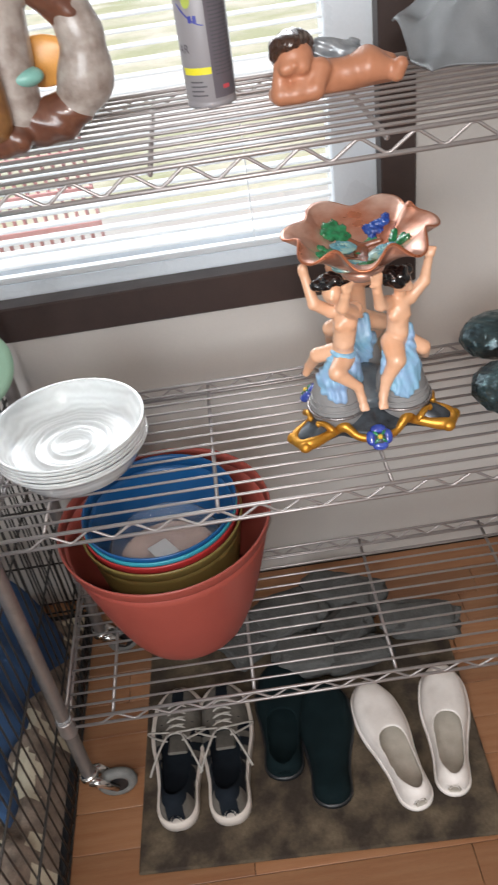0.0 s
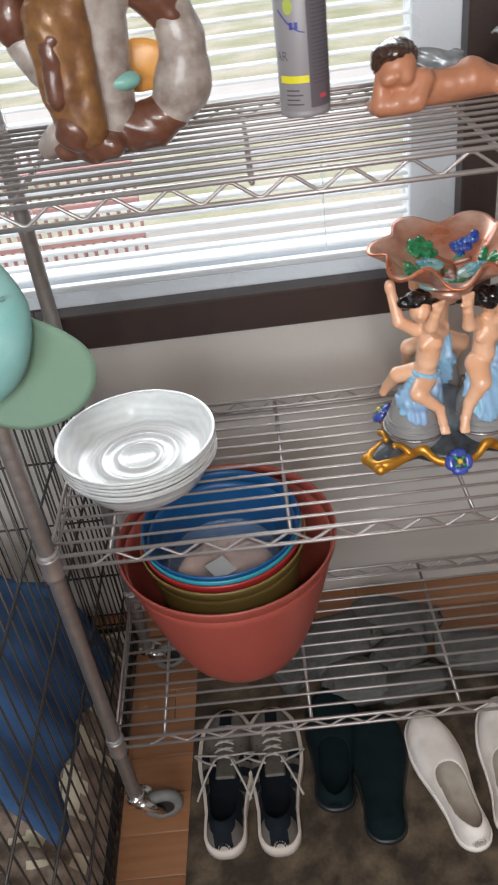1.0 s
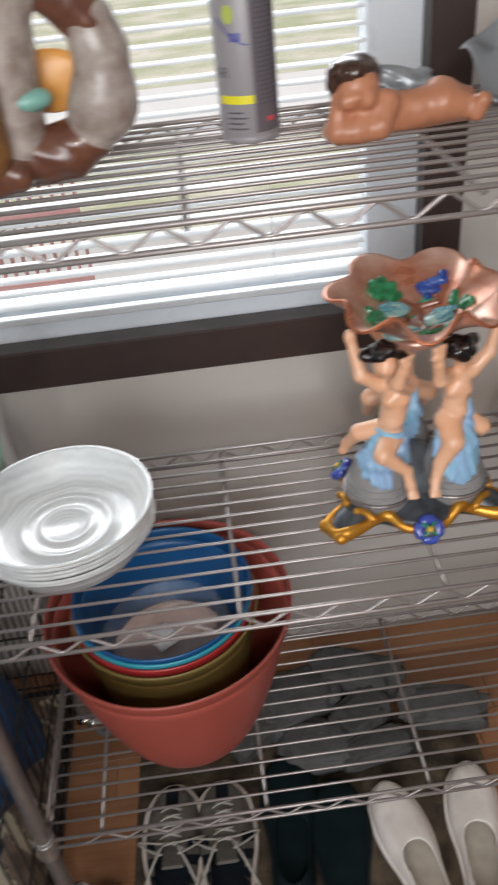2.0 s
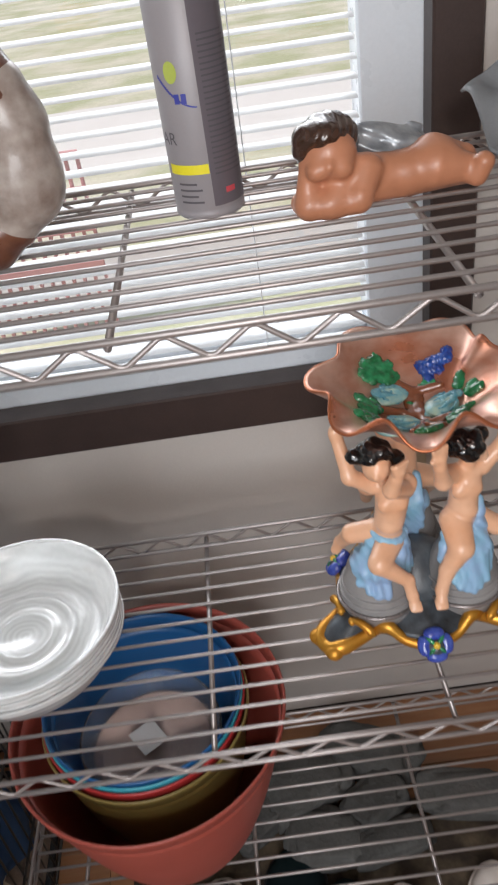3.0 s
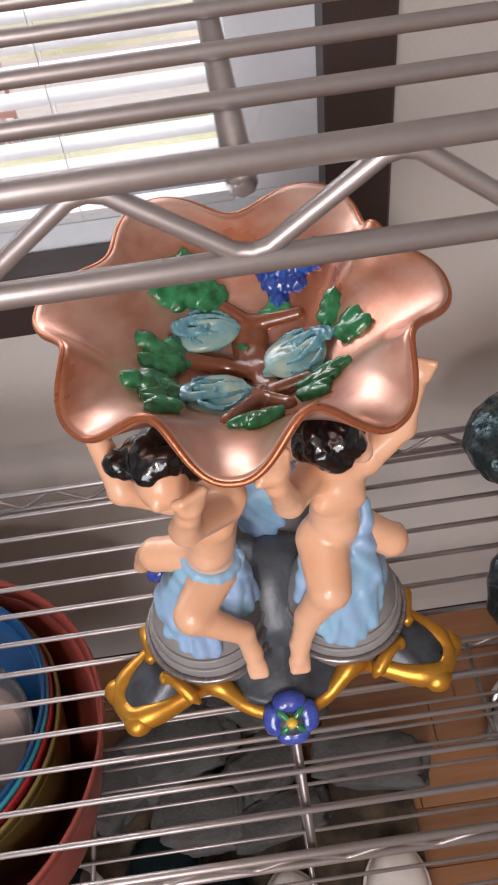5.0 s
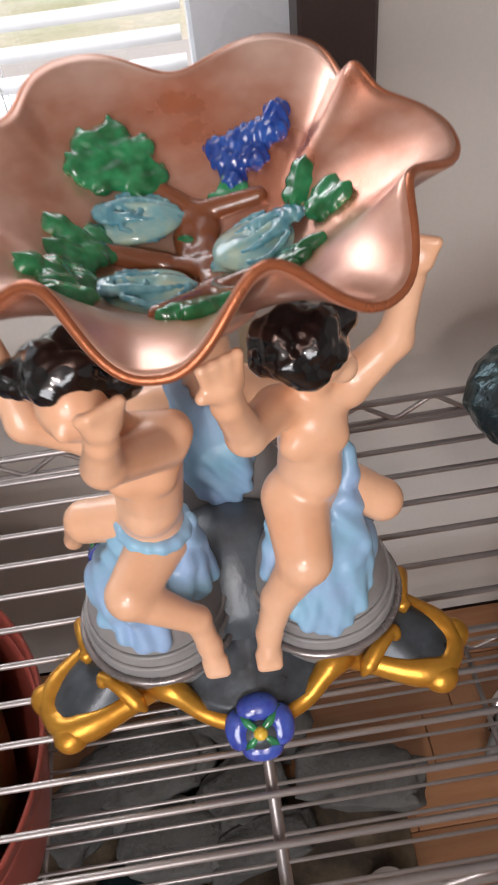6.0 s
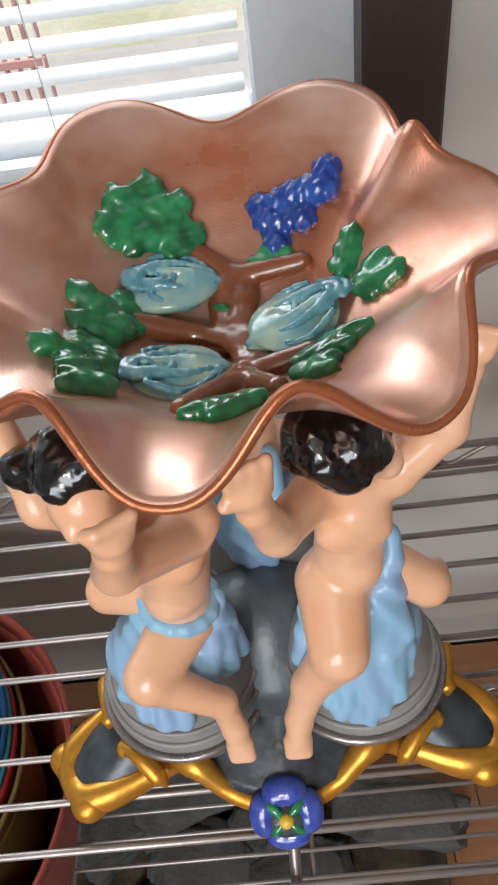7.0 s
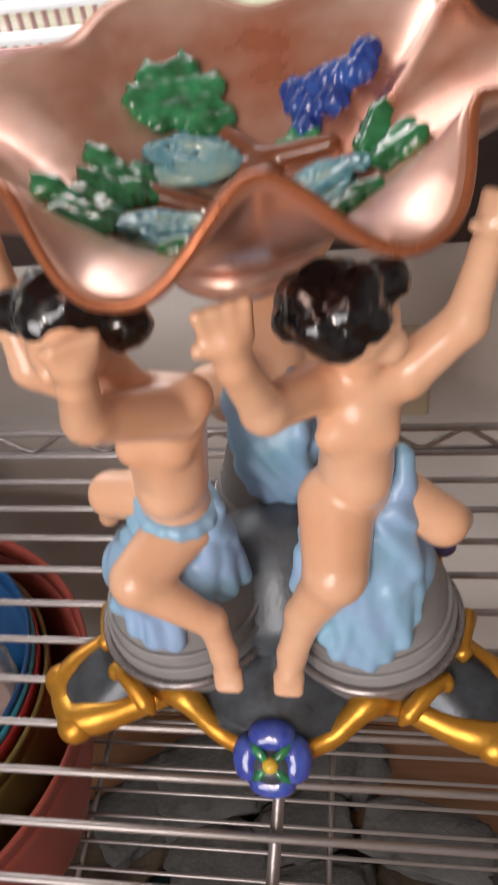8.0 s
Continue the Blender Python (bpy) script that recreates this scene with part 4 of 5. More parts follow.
def figure_two():
    f = Sculpt(0.0034)
    f.limb(SKIN, (0.306, 0.156, 0.868), (0.308, 0.153, 0.892), 0.0178, 0.0158)
    f.limb(SKIN, (0.308, 0.153, 0.892), (0.310, 0.154, 0.924), 0.0154, 0.0174)
    f.lump(SKIN, (0.310, 0.145, 0.887), (0.0120, 0.0100, 0.0110))
    f.lump(SKIN, (0.301, 0.1425, 0.918), (0.0088, 0.0066, 0.0085))
    f.lump(SKIN, (0.3175, 0.1450, 0.918), (0.0088, 0.0066, 0.0085))
    f.limb(SKIN, (0.294, 0.150, 0.938), (0.327, 0.158, 0.937), 0.0104, 0.0108)
    f.limb(SKIN, (0.311, 0.154, 0.942), (0.313, 0.151, 0.960), 0.0086, 0.0086)
    f.lump(SKIN, (0.311, 0.145, 0.974), (0.0150, 0.0155, 0.0165))
    f.lump(SKIN, (0.322, 0.142, 0.964), (0.0070, 0.0070, 0.0070))
    # the raised arm carries the rim, the other palm turns outward below it
    f.limb(SKIN, (0.330, 0.159, 0.939), (0.350, 0.160, 0.960), 0.0102, 0.0084)
    f.limb(SKIN, (0.350, 0.160, 0.960), (0.3555, 0.161, 0.990), 0.0082, 0.0060)
    palm(f, (0.3555, 0.161, 0.990), (0.3590, 0.159, 1.010), (0.0045, -0.0025, 0.0), (0.3500, 0.156, 1.002), 0.90)
    f.limb(SKIN, (0.292, 0.147, 0.940), (0.277, 0.124, 0.950), 0.0104, 0.0088)
    f.limb(SKIN, (0.277, 0.124, 0.950), (0.271, 0.115, 0.978), 0.0086, 0.0068)
    palm(f, (0.271, 0.115, 0.978), (0.270, 0.113, 1.002), (0.0062, 0.0030, 0.0), (0.2615, 0.108, 0.990), 1.06)
    # legs
    f.limb(SKIN, (0.299, 0.149, 0.872), (0.2985, 0.121, 0.857), 0.0180, 0.0146)
    f.limb(SKIN, (0.298, 0.120, 0.855), (0.283, 0.119, 0.826), 0.0130, 0.0094)
    f.limb(SKIN, (0.283, 0.119, 0.826), (0.2755, 0.113, 0.803), 0.0090, 0.0072)
    f.limb(SKIN, (0.2755, 0.112, 0.802), (0.2735, 0.106, 0.793), 0.0070, 0.0064)
    for k in range(5):
        f.limb(SKIN, (0.2688 + 0.0022 * k, 0.1055, 0.792), (0.2680 + 0.0026 * k, 0.1005, 0.7875), 0.0028, 0.0022)
    f.limb(SKIN, (0.320, 0.162, 0.868), (0.347, 0.155, 0.851), 0.0142, 0.0116)
    f.limb(SKIN, (0.347, 0.155, 0.851), (0.357, 0.178, 0.825), 0.0110, 0.0078)
    curls(f, (0.303, 0.139, 0.982), (0.0195, 0.0185, 0.0165), 15, 7)
    f.lump(HAIR, (0.321, 0.146, 0.989), (0.0085, 0.0085, 0.0080))
    # cloth from the hip, fanned out over the dome
    folds(f, [(0.329, 0.161, 0.888)], [(0.325, 0.146, 0.868), (0.329, 0.150, 0.864)], 0.0042, 0.0052)
    folds(f, [(0.320, 0.144, 0.868), (0.321, 0.144, 0.868), (0.323, 0.145, 0.868), (0.325, 0.146, 0.868), (0.327, 0.147, 0.868), (0.329, 0.149, 0.866), (0.330, 0.151, 0.864)],
          [(0.292, 0.119, 0.808), (0.298, 0.115, 0.802), (0.305, 0.1135, 0.797), (0.312, 0.114, 0.795), (0.319, 0.116, 0.797), (0.327, 0.121, 0.803), (0.334, 0.129, 0.812)], 0.0040, 0.0056, 0.004)
    f.lump(DRAPE, (0.315, 0.151, 0.824), (0.0290, 0.0300, 0.0190))
    f.limb(DRAPE, (0.290, 0.143, 0.862), (0.282, 0.132, 0.832), 0.0080, 0.0070)
    return f


def figure_three():
    f = Sculpt(0.005)
    f.limb(SKIN, (0.262, 0.245, 0.866), (0.261, 0.243, 0.930), 0.0180, 0.0168)
    f.limb(SKIN, (0.243, 0.240, 0.938), (0.280, 0.240, 0.938), 0.0110, 0.0110)
    f.limb(SKIN, (0.261, 0.240, 0.945), (0.261, 0.238, 0.958), 0.0088, 0.0088)
    f.lump(SKIN, (0.262, 0.242, 0.972), (0.0150, 0.0150, 0.0150))
    f.limb(SKIN, (0.243, 0.242, 0.938), (0.228, 0.246, 0.962), 0.0102, 0.0088)
    f.limb(SKIN, (0.228, 0.246, 0.962), (0.222, 0.250, 0.992), 0.0086, 0.0064)
    f.limb(SKIN, (0.280, 0.244, 0.938), (0.300, 0.258, 0.960), 0.0102, 0.0080)
    f.limb(SKIN, (0.300, 0.258, 0.960), (0.310, 0.262, 0.990), 0.0080, 0.0064)
    f.limb(SKIN, (0.250, 0.250, 0.862), (0.222, 0.256, 0.850), 0.0160, 0.0132)
    f.limb(SKIN, (0.222, 0.256, 0.850), (0.222, 0.276, 0.815), 0.0124, 0.0080)
    f.limb(SKIN, (0.276, 0.250, 0.862), (0.306, 0.258, 0.848), 0.0160, 0.0132)
    f.limb(SKIN, (0.306, 0.258, 0.848), (0.300, 0.280, 0.812), 0.0124, 0.0080)
    curls(f, (0.262, 0.250, 0.980), (0.0175, 0.0170, 0.0130), 11, 5)
    # cloth hangs down the back to the dome
    folds(f, [(0.243, 0.227, 0.912), (0.247, 0.226, 0.886), (0.254, 0.225, 0.874), (0.261, 0.225, 0.870), (0.268, 0.226, 0.872), (0.275, 0.227, 0.880)],
          [(0.244, 0.214, 0.826), (0.249, 0.210, 0.815), (0.256, 0.208, 0.808), (0.262, 0.207, 0.814), (0.268, 0.207, 0.804), (0.275, 0.210, 0.816)], 0.0052, 0.0058, 0.003)
    f.lump(DRAPE, (0.260, 0.238, 0.846), (0.0205, 0.0185, 0.0240))
    f.lump(DRAPE, (0.262, 0.242, 0.830), (0.0320, 0.0310, 0.0170))
    return f


for fig in (figure_one, figure_two, figure_three):
    ob = fig().build("figure", 0.0011, RIP)
    ob.parent = compote
    tagged(ob, "peach painted figure with black hair and pale blue cloth")

# ---- other things on the middle shelf ----
saucers = thing("plant_saucers", "stack of clear plastic plant saucers on the wire shelf", "saucer")
SC = (-0.222, 0.170, 0)
for i in range(6):
    z0 = 0.7265 + 0.0068 * i + random.uniform(-0.0006, 0.0006)
    R = 0.1135 + 0.0006 * i
    c = (SC[0] + random.uniform(-0.0015, 0.0015), SC[1] + random.uniform(-0.0015, 0.0015), 0)
    prof = [(0, z0), (0.03, z0), (0.032, z0 + 0.003), (0.036, z0 + 0.003), (0.038, z0), (0.056, z0), (0.058, z0 + 0.003), (0.063, z0 + 0.003), (0.065, z0), (R - 0.024, z0 + 0.001),
            (R - 0.016, z0 + 0.006), (R - 0.006, z0 + 0.024), (R + 0.004, z0 + 0.043), (R + 0.0085, z0 + 0.046), (R + 0.0095, z0 + 0.0445),
            (R + 0.0095, z0 + 0.0415), (R + 0.006, z0 + 0.040), (R - 0.0045, z0 + 0.023), (R - 0.0145, z0 + 0.004), (R - 0.022, z0 - 0.001), (0.03, z0 - 0.0016), (0, z0 - 0.0016)]
    part("saucer", lathe(prof, c, 96, wobble=0.003), SAUCER, saucers, smooth=True)

for nm, c, sz3, turn in (("hammered_dish", (0.520, 0.300, 0.763), (0.068, 0.056, 0.0375), 0.2), ("hammered_dish", (0.498, 0.138, 0.762), (0.074, 0.066, 0.0370), -0.15)):
    sc = Sculpt(0.004).lump(HAMMER, c, sz3, turn)
    ob = sc.build(nm, 0.002, {HAMMER: lambda X, Y, Z: 0.0012 * np.sin(X * 210 + 1) * np.sin(Y * 190) * np.sin(Z * 230)})
    tagged(ob, "rounded black hammered metal dish on the wire shelf", "dish", "black dishes")

# ---- pots on the lower shelf ----


def pot(name, lab, material, c, z0, r0, z1, r1, ridge=0.004):
    t = 0.003
    def wall(s, inset):
        return (r0 + (r1 - 0.006 - r0) * s ** 0.62 - inset, z0 + (z1 - 0.022 - z0) * s + (0.002 if inset else 0))
    root = thing(name, lab, "pot")
    prof = [(0, z0), (r0 - 0.006, z0), (r0, z0 + 0.006)] + [wall(i / 12, 0) for i in range(1, 13)] + [wall(i / 12, t + 0.001) for i in range(12, 0, -1)] + [(r0 - 0.006, z0 + 0.005), (0, z0 + 0.005)]
    part("body", lathe(prof, c, 96), material, root, smooth=True)
    zr = z1 - 0.022
    part("rim", lathe([(r1 - 0.0062, zr - 0.001), (r1 - 0.003, zr + 0.002), (r1 - 0.0012, z1 - 0.006), (r1, z1 - 0.003), (r1 - 0.001, z1), (r1 - t, z1), (r1 - t - 0.002, z1 - 0.004), (r1 - 0.0095, zr - 0.001), (r1 - 0.0062, zr - 0.001)], c, 96), material, root, smooth=True)
    return root


pot("flower_pot", "large terracotta-red plastic pot holding smaller nested pots", TERRA, (-0.111, 0.186, 0), 0.2785, 0.096, 0.569, 0.193)
NEST = (-0.120, 0.214)
pot("flower_pot", "olive plastic pot nested in the red pot", OLIVE, (*NEST, 0), 0.340, 0.105, 0.542, 0.150)
pot("flower_pot", "red plastic pot nested among the others", REDPOT, (NEST[0], NEST[1], 0), 0.352, 0.102, 0.554, 0.1455)
pot("flower_pot", "teal plastic pot nested among the others", TEALPOT, (NEST[0], NEST[1] + 0.001, 0), 0.364, 0.099, 0.562, 0.1435)
pot("flower_pot", "blue plastic pot nested innermost", BLUEPOT, (NEST[0], NEST[1] + 0.002, 0), 0.376, 0.096, 0.571, 0.1425)
cup = thing("clear_container", "clear plastic container with a white paper tag in the blue pot", "container")
cup_body = part("body", lathe([(0, 0.420), (0.078, 0.420), (0.086, 0.424), (0.103, 0.468), (0.107, 0.469), (0.107, 0.472), (0.102, 0.471), (0.084, 0.426), (0.05, 0.424), (0.04, 0.432), (0.03, 0.433), (0.02, 0.425), (0, 0.425)], (-0.126, 0.222, 0), 48, wobble=0.015), CLEARCUP, cup, smooth=True)
cup_body.visible_shadow = False
part("liner", lathe([(0, 0.412), (0.080, 0.412), (0.092, 0.432), (0.095, 0.432), (0.090, 0.4180), (0.078, 0.4095), (0, 0.4095)], (-0.126, 0.222, 0), 48), mat("brown_liner", (0.60, 0.47, 0.43), 0.5, vary=0.1, scale=30), cup, "brown plastic liner", smooth=True)
tg = box_bm((-0.022, -0.022, -0.0004), (0.022, 0.022, 0.0004))
tag_ob = part("paper_tag", tg, PAPER, cup, "white square paper tag")
tag_ob.matrix_basis = pose(-0.137, 0.232, 0.437, 8, 5, 38)

# ---- the top shelf ----
can = thing("spray_can", "white and grey aerosol spray can with a yellow stripe", "can")
CX, CY, CZ, CR = 0.083, 0.247, 1.2255, 0.0325
part("body", lathe([(0, 0.003), (CR - 0.004, 0.003), (CR - 0.002, 0), (CR, 0.002), (CR, 0.006), (CR - 0.001, 0.008), (CR, 0.010), (CR, 0.185), (CR - 0.002, 0.188), (CR - 0.009, 0.200), (0.02, 0.206), (0, 0.206)], (CX, CY, CZ), 64), CANPAINT, can, smooth=True)
part("cap", lathe([(0, 0.25), (0.022, 0.25), (0.026, 0.246), (0.0285, 0.2), (0.0285, 0.19), (0, 0.19)], (CX, CY, CZ), 48), VINYL, can, smooth=True)


def wrap(name, a0, a1, z0, z1, material, lift=0.0003, lab=""):
    """A printed patch round the can, between two angles."""
    n = max(3, int((a1 - a0) / 5))
    bm = bmesh.new()
    lo = [bm.verts.new((CX + (CR + lift) * math.cos(radians(a0 + (a1 - a0) * i / n)), CY + (CR + lift) * math.sin(radians(a0 + (a1 - a0) * i / n)), CZ + z0)) for i in range(n + 1)]
    hi = [bm.verts.new((v.co.x, v.co.y, CZ + z1)) for v in lo]
    for i in range(n):
        bm.faces.new((lo[i], lo[i + 1], hi[i + 1], hi[i]))
    return part(name, bm, material, can, lab, smooth=True)


wrap("grey_panel", 278, 372, 0.012, 0.183, CANGREY, 0.0002)
wrap("yellow_stripe", 205, 277, 0.042, 0.0505, INKYELLOW)
for i in range(26):
    wrap("print_bar", 286, 345 + random.uniform(-12, 6), 0.040 + i * 0.0045, 0.0415 + i * 0.0045, INK, 0.0005)
for i in range(4):
    wrap("print_bar", 222, 262 - 8 * (i % 2), 0.016 + i * 0.0055, 0.0178 + i * 0.0055, INK, 0.0004)
wrap("red_mark", 300, 318, 0.022, 0.027, INKRED, 0.0006)
bm = bmesh.new()
ring = []
for i in range(24):
    th = math.tau * i / 24
    a = radians(239) + 0.0062 * math.cos(th) / CR
    ring.append(bm.verts.new((CX + (CR + 0.0004) * math.cos(a), CY + (CR + 0.0004) * math.sin(a), CZ + 0.127 + 0.0088 * math.sin(th))))
bm.faces.new(ring)
part("logo_green", bm, INKGREEN, can, smooth=True)
wrap("logo_blue", 240, 248, 0.102, 0.110, INKBLUE, 0.0004)
wrap("logo_blue", 251, 259, 0.102, 0.110, INKBLUE, 0.0004)
for i in range(26):
    q = i / 25
    zz = 0.122 - 0.024 * math.sin(q * 1.5)
    wrap("swoosh", 212 + 58 * q, 215 + 58 * q, zz, zz + 0.0028 * (1 - 0.6 * q), INKBLUE, 0.0004)
cu = bpy.data.curves.new("letters", "FONT")
cu.body, cu.size = "AR", 0.015
tmp = new("letters_source", cu)
me = bpy.data.meshes.new_from_object(tmp.evaluated_get(bpy.context.evaluated_depsgraph_get()))
bpy.data.objects.remove(tmp)
for v in me.vertices:
    a = radians(198) + v.co.x / CR
    v.co = Vector((CX + (CR + 0.0005) * math.cos(a), CY + (CR + 0.0005) * math.sin(a), CZ + 0.068 + v.co.y))
me.materials.append(INK)
letters = new("lettering", me)
letters.parent = can

f = Sculpt(0.006)
f.limb(TAN, (0.205, 0.205, 1.242), (0.262, 0.205, 1.240), 0.0215, 0.0180)
f.limb(TAN, (0.262, 0.205, 1.240), (0.288, 0.208, 1.246), 0.0190, 0.0210)
f.limb(TAN, (0.286, 0.200, 1.244), (0.320, 0.198, 1.237), 0.0200, 0.0110)
f.limb(TAN, (0.286, 0.215, 1.248), (0.316, 0.218, 1.243), 0.0190, 0.0110)
f.limb(TAN, (0.320, 0.190, 1.233), (0.325, 0.187, 1.245), 0.0095, 0.0090)
f.limb(TAN, (0.205, 0.188, 1.250), (0.188, 0.178, 1.231), 0.0135, 0.0125)
f.limb(TAN, (0.170, 0.180, 1.230), (0.212, 0.176, 1.231), 0.0120, 0.0115)
f.limb(TAN, (0.168, 0.182, 1.232), (0.172, 0.186, 1.262), 0.0115, 0.0085)
f.limb(TAN, (0.165, 0.195, 1.229), (0.314, 0.210, 1.229), 0.0105, 0.0090)
f.lump(TAN, (0.190, 0.190, 1.270), (0.0245, 0.0230, 0.0240))
f.lump(TAN, (0.187, 0.167, 1.266), (0.0040, 0.0050, 0.0045))
f.lump(TAN, (0.199, 0.172, 1.262), (0.0085, 0.0075, 0.0080))
f.lump(TAN, (0.177, 0.172, 1.262), (0.0085, 0.0075, 0.0080))
f.limb(TAN, (0.222, 0.190, 1.252), (0.214, 0.176, 1.236), 0.0150, 0.0110)
f.lump(BROWNHAIR, (0.192, 0.203, 1.279), (0.0270, 0.0250, 0.0230))
f.lump(BROWNHAIR, (0.172, 0.192, 1.279), (0.0130, 0.0150, 0.0180))
f.lump(BROWNHAIR, (0.184, 0.184, 1.288), (0.0190, 0.0150, 0.0115))
f.lump(WINGS, (0.238, 0.229, 1.262), (0.032, 0.012, 0.020), 0.2)
f.lump(WINGS, (0.264, 0.233, 1.259), (0.026, 0.010, 0.014), 0.3)
f.lump(WINGS, (0.262, 0.222, 1.258), (0.030, 0.009, 0.010), 0.25)
ob = f.build("reclining_statue", 0.0015, {BROWNHAIR: lambda X, Y, Z: 0.0005 * np.sin(X * 620 + Y * 200 - Z * 420), WINGS: lambda X, Y, Z: 0.0014 * np.sin(X * 170 + Z * 380 + 1)})
ob.matrix_basis = pose(0, 0, 0.006)
tagged(ob, "tan glazed reclining winged statue with brown hair on the wire shelf", "statue")

f = Sculpt(0.010)
f.limb(ANGELBROWN, (-0.182, 0.140, 1.236), (-0.182, 0.140, 1.246), 0.016, 0.016)
for i in range(15):
    a = math.tau * i / 18 - 2.3
    b = math.tau * (i + 1) / 18 - 2.3
    paint = (ANGELBROWN, ANGELBROWN, ANGELBROWN, ANGELBROWN, ANGELWHITE, ANGELWHITE, ANGELWHITE, ANGELWHITE, ANGELBROWN, ANGELBROWN, ANGELWHITE, ANGELWHITE, ANGELWHITE, ANGELWHITE, ANGELWHITE)[i]
    pa = (-0.128 + 0.068 * math.cos(a), 0.172, 1.325 + 0.080 * math.sin(a))
    pb = (-0.128 + 0.068 * math.cos(b), 0.172, 1.325 + 0.080 * math.sin(b))
    f.limb(paint, pa, pb, 0.0255, 0.0255)
f.lump(ANGELWHITE, (-0.066, 0.172, 1.290), (0.034, 0.028, 0.036))
f.limb(ANGELWHITE, (-0.155, 0.168, 1.262), (-0.152, 0.172, 1.395), 0.028, 0.036)
f.limb(ANGELGOLD, (-0.190, 0.140, 1.262), (-0.196, 0.145, 1.372), 0.0300, 0.0360)
f.limb(ANGELGOLD, (-0.172, 0.128, 1.262), (-0.168, 0.134, 1.40), 0.0110, 0.0110)
f.limb(ANGELGOLD, (-0.216, 0.128, 1.300), (-0.214, 0.134, 1.36), 0.0100, 0.0110)
f.lump(ANGELBROWN, (-0.196, 0.126, 1.262), (0.024, 0.018, 0.024))
f.limb(ANGELBROWN, (-0.205, 0.118, 1.30), (-0.200, 0.122, 1.355), 0.013, 0.015)
f.limb(ANGELBROWN, (-0.215, 0.152, 1.237), (-0.160, 0.140, 1.236), 0.0155, 0.0150)
f.limb(ANGELWHITE, (-0.240, 0.172, 1.236), (-0.222, 0.160, 1.250), 0.015, 0.018)
f.lump(ANGELBROWN, (-0.246, 0.172, 1.380), (0.026, 0.026, 0.034))
f.limb(ANGELWHITE, (-0.240, 0.175, 1.350), (-0.226, 0.172, 1.322), 0.022, 0.020)
f.lump(ANGELWHITE, (-0.196, 0.152, 1.430), (0.040, 0.036, 0.046))
f.lump(ORANGE, (-0.116, 0.196, 1.310), (0.042, 0.010, 0.030))
f.lump(TEALGLAZE, (-0.138, 0.160, 1.302), (0.025, 0.020, 0.012))
ob = f.build("seated_statue", 0.002, {ANGELGOLD: lambda X, Y, Z: 0.0012 * np.sin(X * 190 + 2 * np.sin(Z * 60)) * np.sin(Z * 75 + X * 60), ANGELBROWN: lambda X, Y, Z: 0.0009 * np.sin(X * 150 + Z * 120 + 2 * np.sin(Z * 70))})
ob.matrix_basis = pose(0, 0, 0.005)
tagged(ob, "brown, cream and gold glazed statue with a ring-shaped arm", "statue")


def drape_point(u, v):
    x = 0.352 + 0.27 * u
    y = 0.215 + 0.135 * v
    h = 0.19 * min(1, 0.12 + u * 1.6) * min(1, v * 1.6) ** 1.4
    h += (0.017 * math.sin(u * 15 - v * 5) + 0.006 * math.sin(v * 9 + u * 26)) * min(1, v * 2.5)
    return (x + 0.02 * (1 - v), y + 0.012 * math.sin(u * 14), 1.2300 + max(0.0, h))


cloth = sheet("folded_cloth", drape_point, 60, 60, GREYCLOTH, thick=0.003)
tagged(cloth, "rumpled grey cloth lying on the wire shelf", "cloth")

# ---- cap hung on the post ----
hat = thing("baseball_cap", "pale teal baseball cap with a sage brim hung on the post", "cap")
HC = Vector((-0.350, -0.060, 1.140))


def crown_point(u, v):
    a = math.tau * u
    e = v * math.pi / 2
    rx, ry, rz = 0.097, 0.052, 0.116
    p = Vector((rx * math.cos(a) * math.sin(e), -ry * math.cos(e) * 1.0 + 0.0, rz * math.sin(a) * math.sin(e)))
    p.x *= 1 - 0.16 * min(0, math.sin(a)) * -1
    p.y += 0.003 * math.cos(6 * a) * math.sin(e)
    return HC + p + Vector((-0.012 * math.sin(a) * math.sin(e), 0, 0.0))


sheet("crown", crown_point, 72, 20, TEALCLOTH, hat, "pale teal cloth crown", 0.002, closed_u=True)


def brim_point(u, v):
    a = math.tau * u
    r = v
    x = -0.300 + 0.092 * r * math.cos(a)
    z = 1.040 + 0.083 * r * math.sin(a)
    if math.sin(a) > 0:
        z = 1.040 + 0.088 * r * math.sin(a) * (1 - 0.25 * math.cos(a))
    return (x, -0.028 + 0.35 * (x + 0.312) ** 2 * 8 * 0.3 - 0.10 * (z - 1.05), z)


sheet("brim", brim_point, 72, 10, SAGECLOTH, hat, "sage green curved brim", 0.003, closed_u=True)
part("sweatband_seam", sweep(bmesh.new(), [HC + Vector((x, -0.050 * math.sqrt(max(0, 1 - (x / 0.1) ** 2)) - 0.001, 0.018 + 0.06 * x)) for x in [-0.085 + 0.017 * i for i in range(11)]], 0.0022, 6), TEALCLOTH, hat, smooth=True)

# ---- on the floor ----
rug = bmesh.new()
box_bm((-0.345, -0.252, 0.0005), (0.345, 0.252, 0.010), 0.004, rug, 2)
rug_ob = part("door_mat", rug, MATCLOTH)
rug_ob.matrix_basis = pose(0.088, 0.072, 0, 0, 0, -2.0)
tagged(rug_ob, "flat brown mottled mat on the wooden floor", "mat")


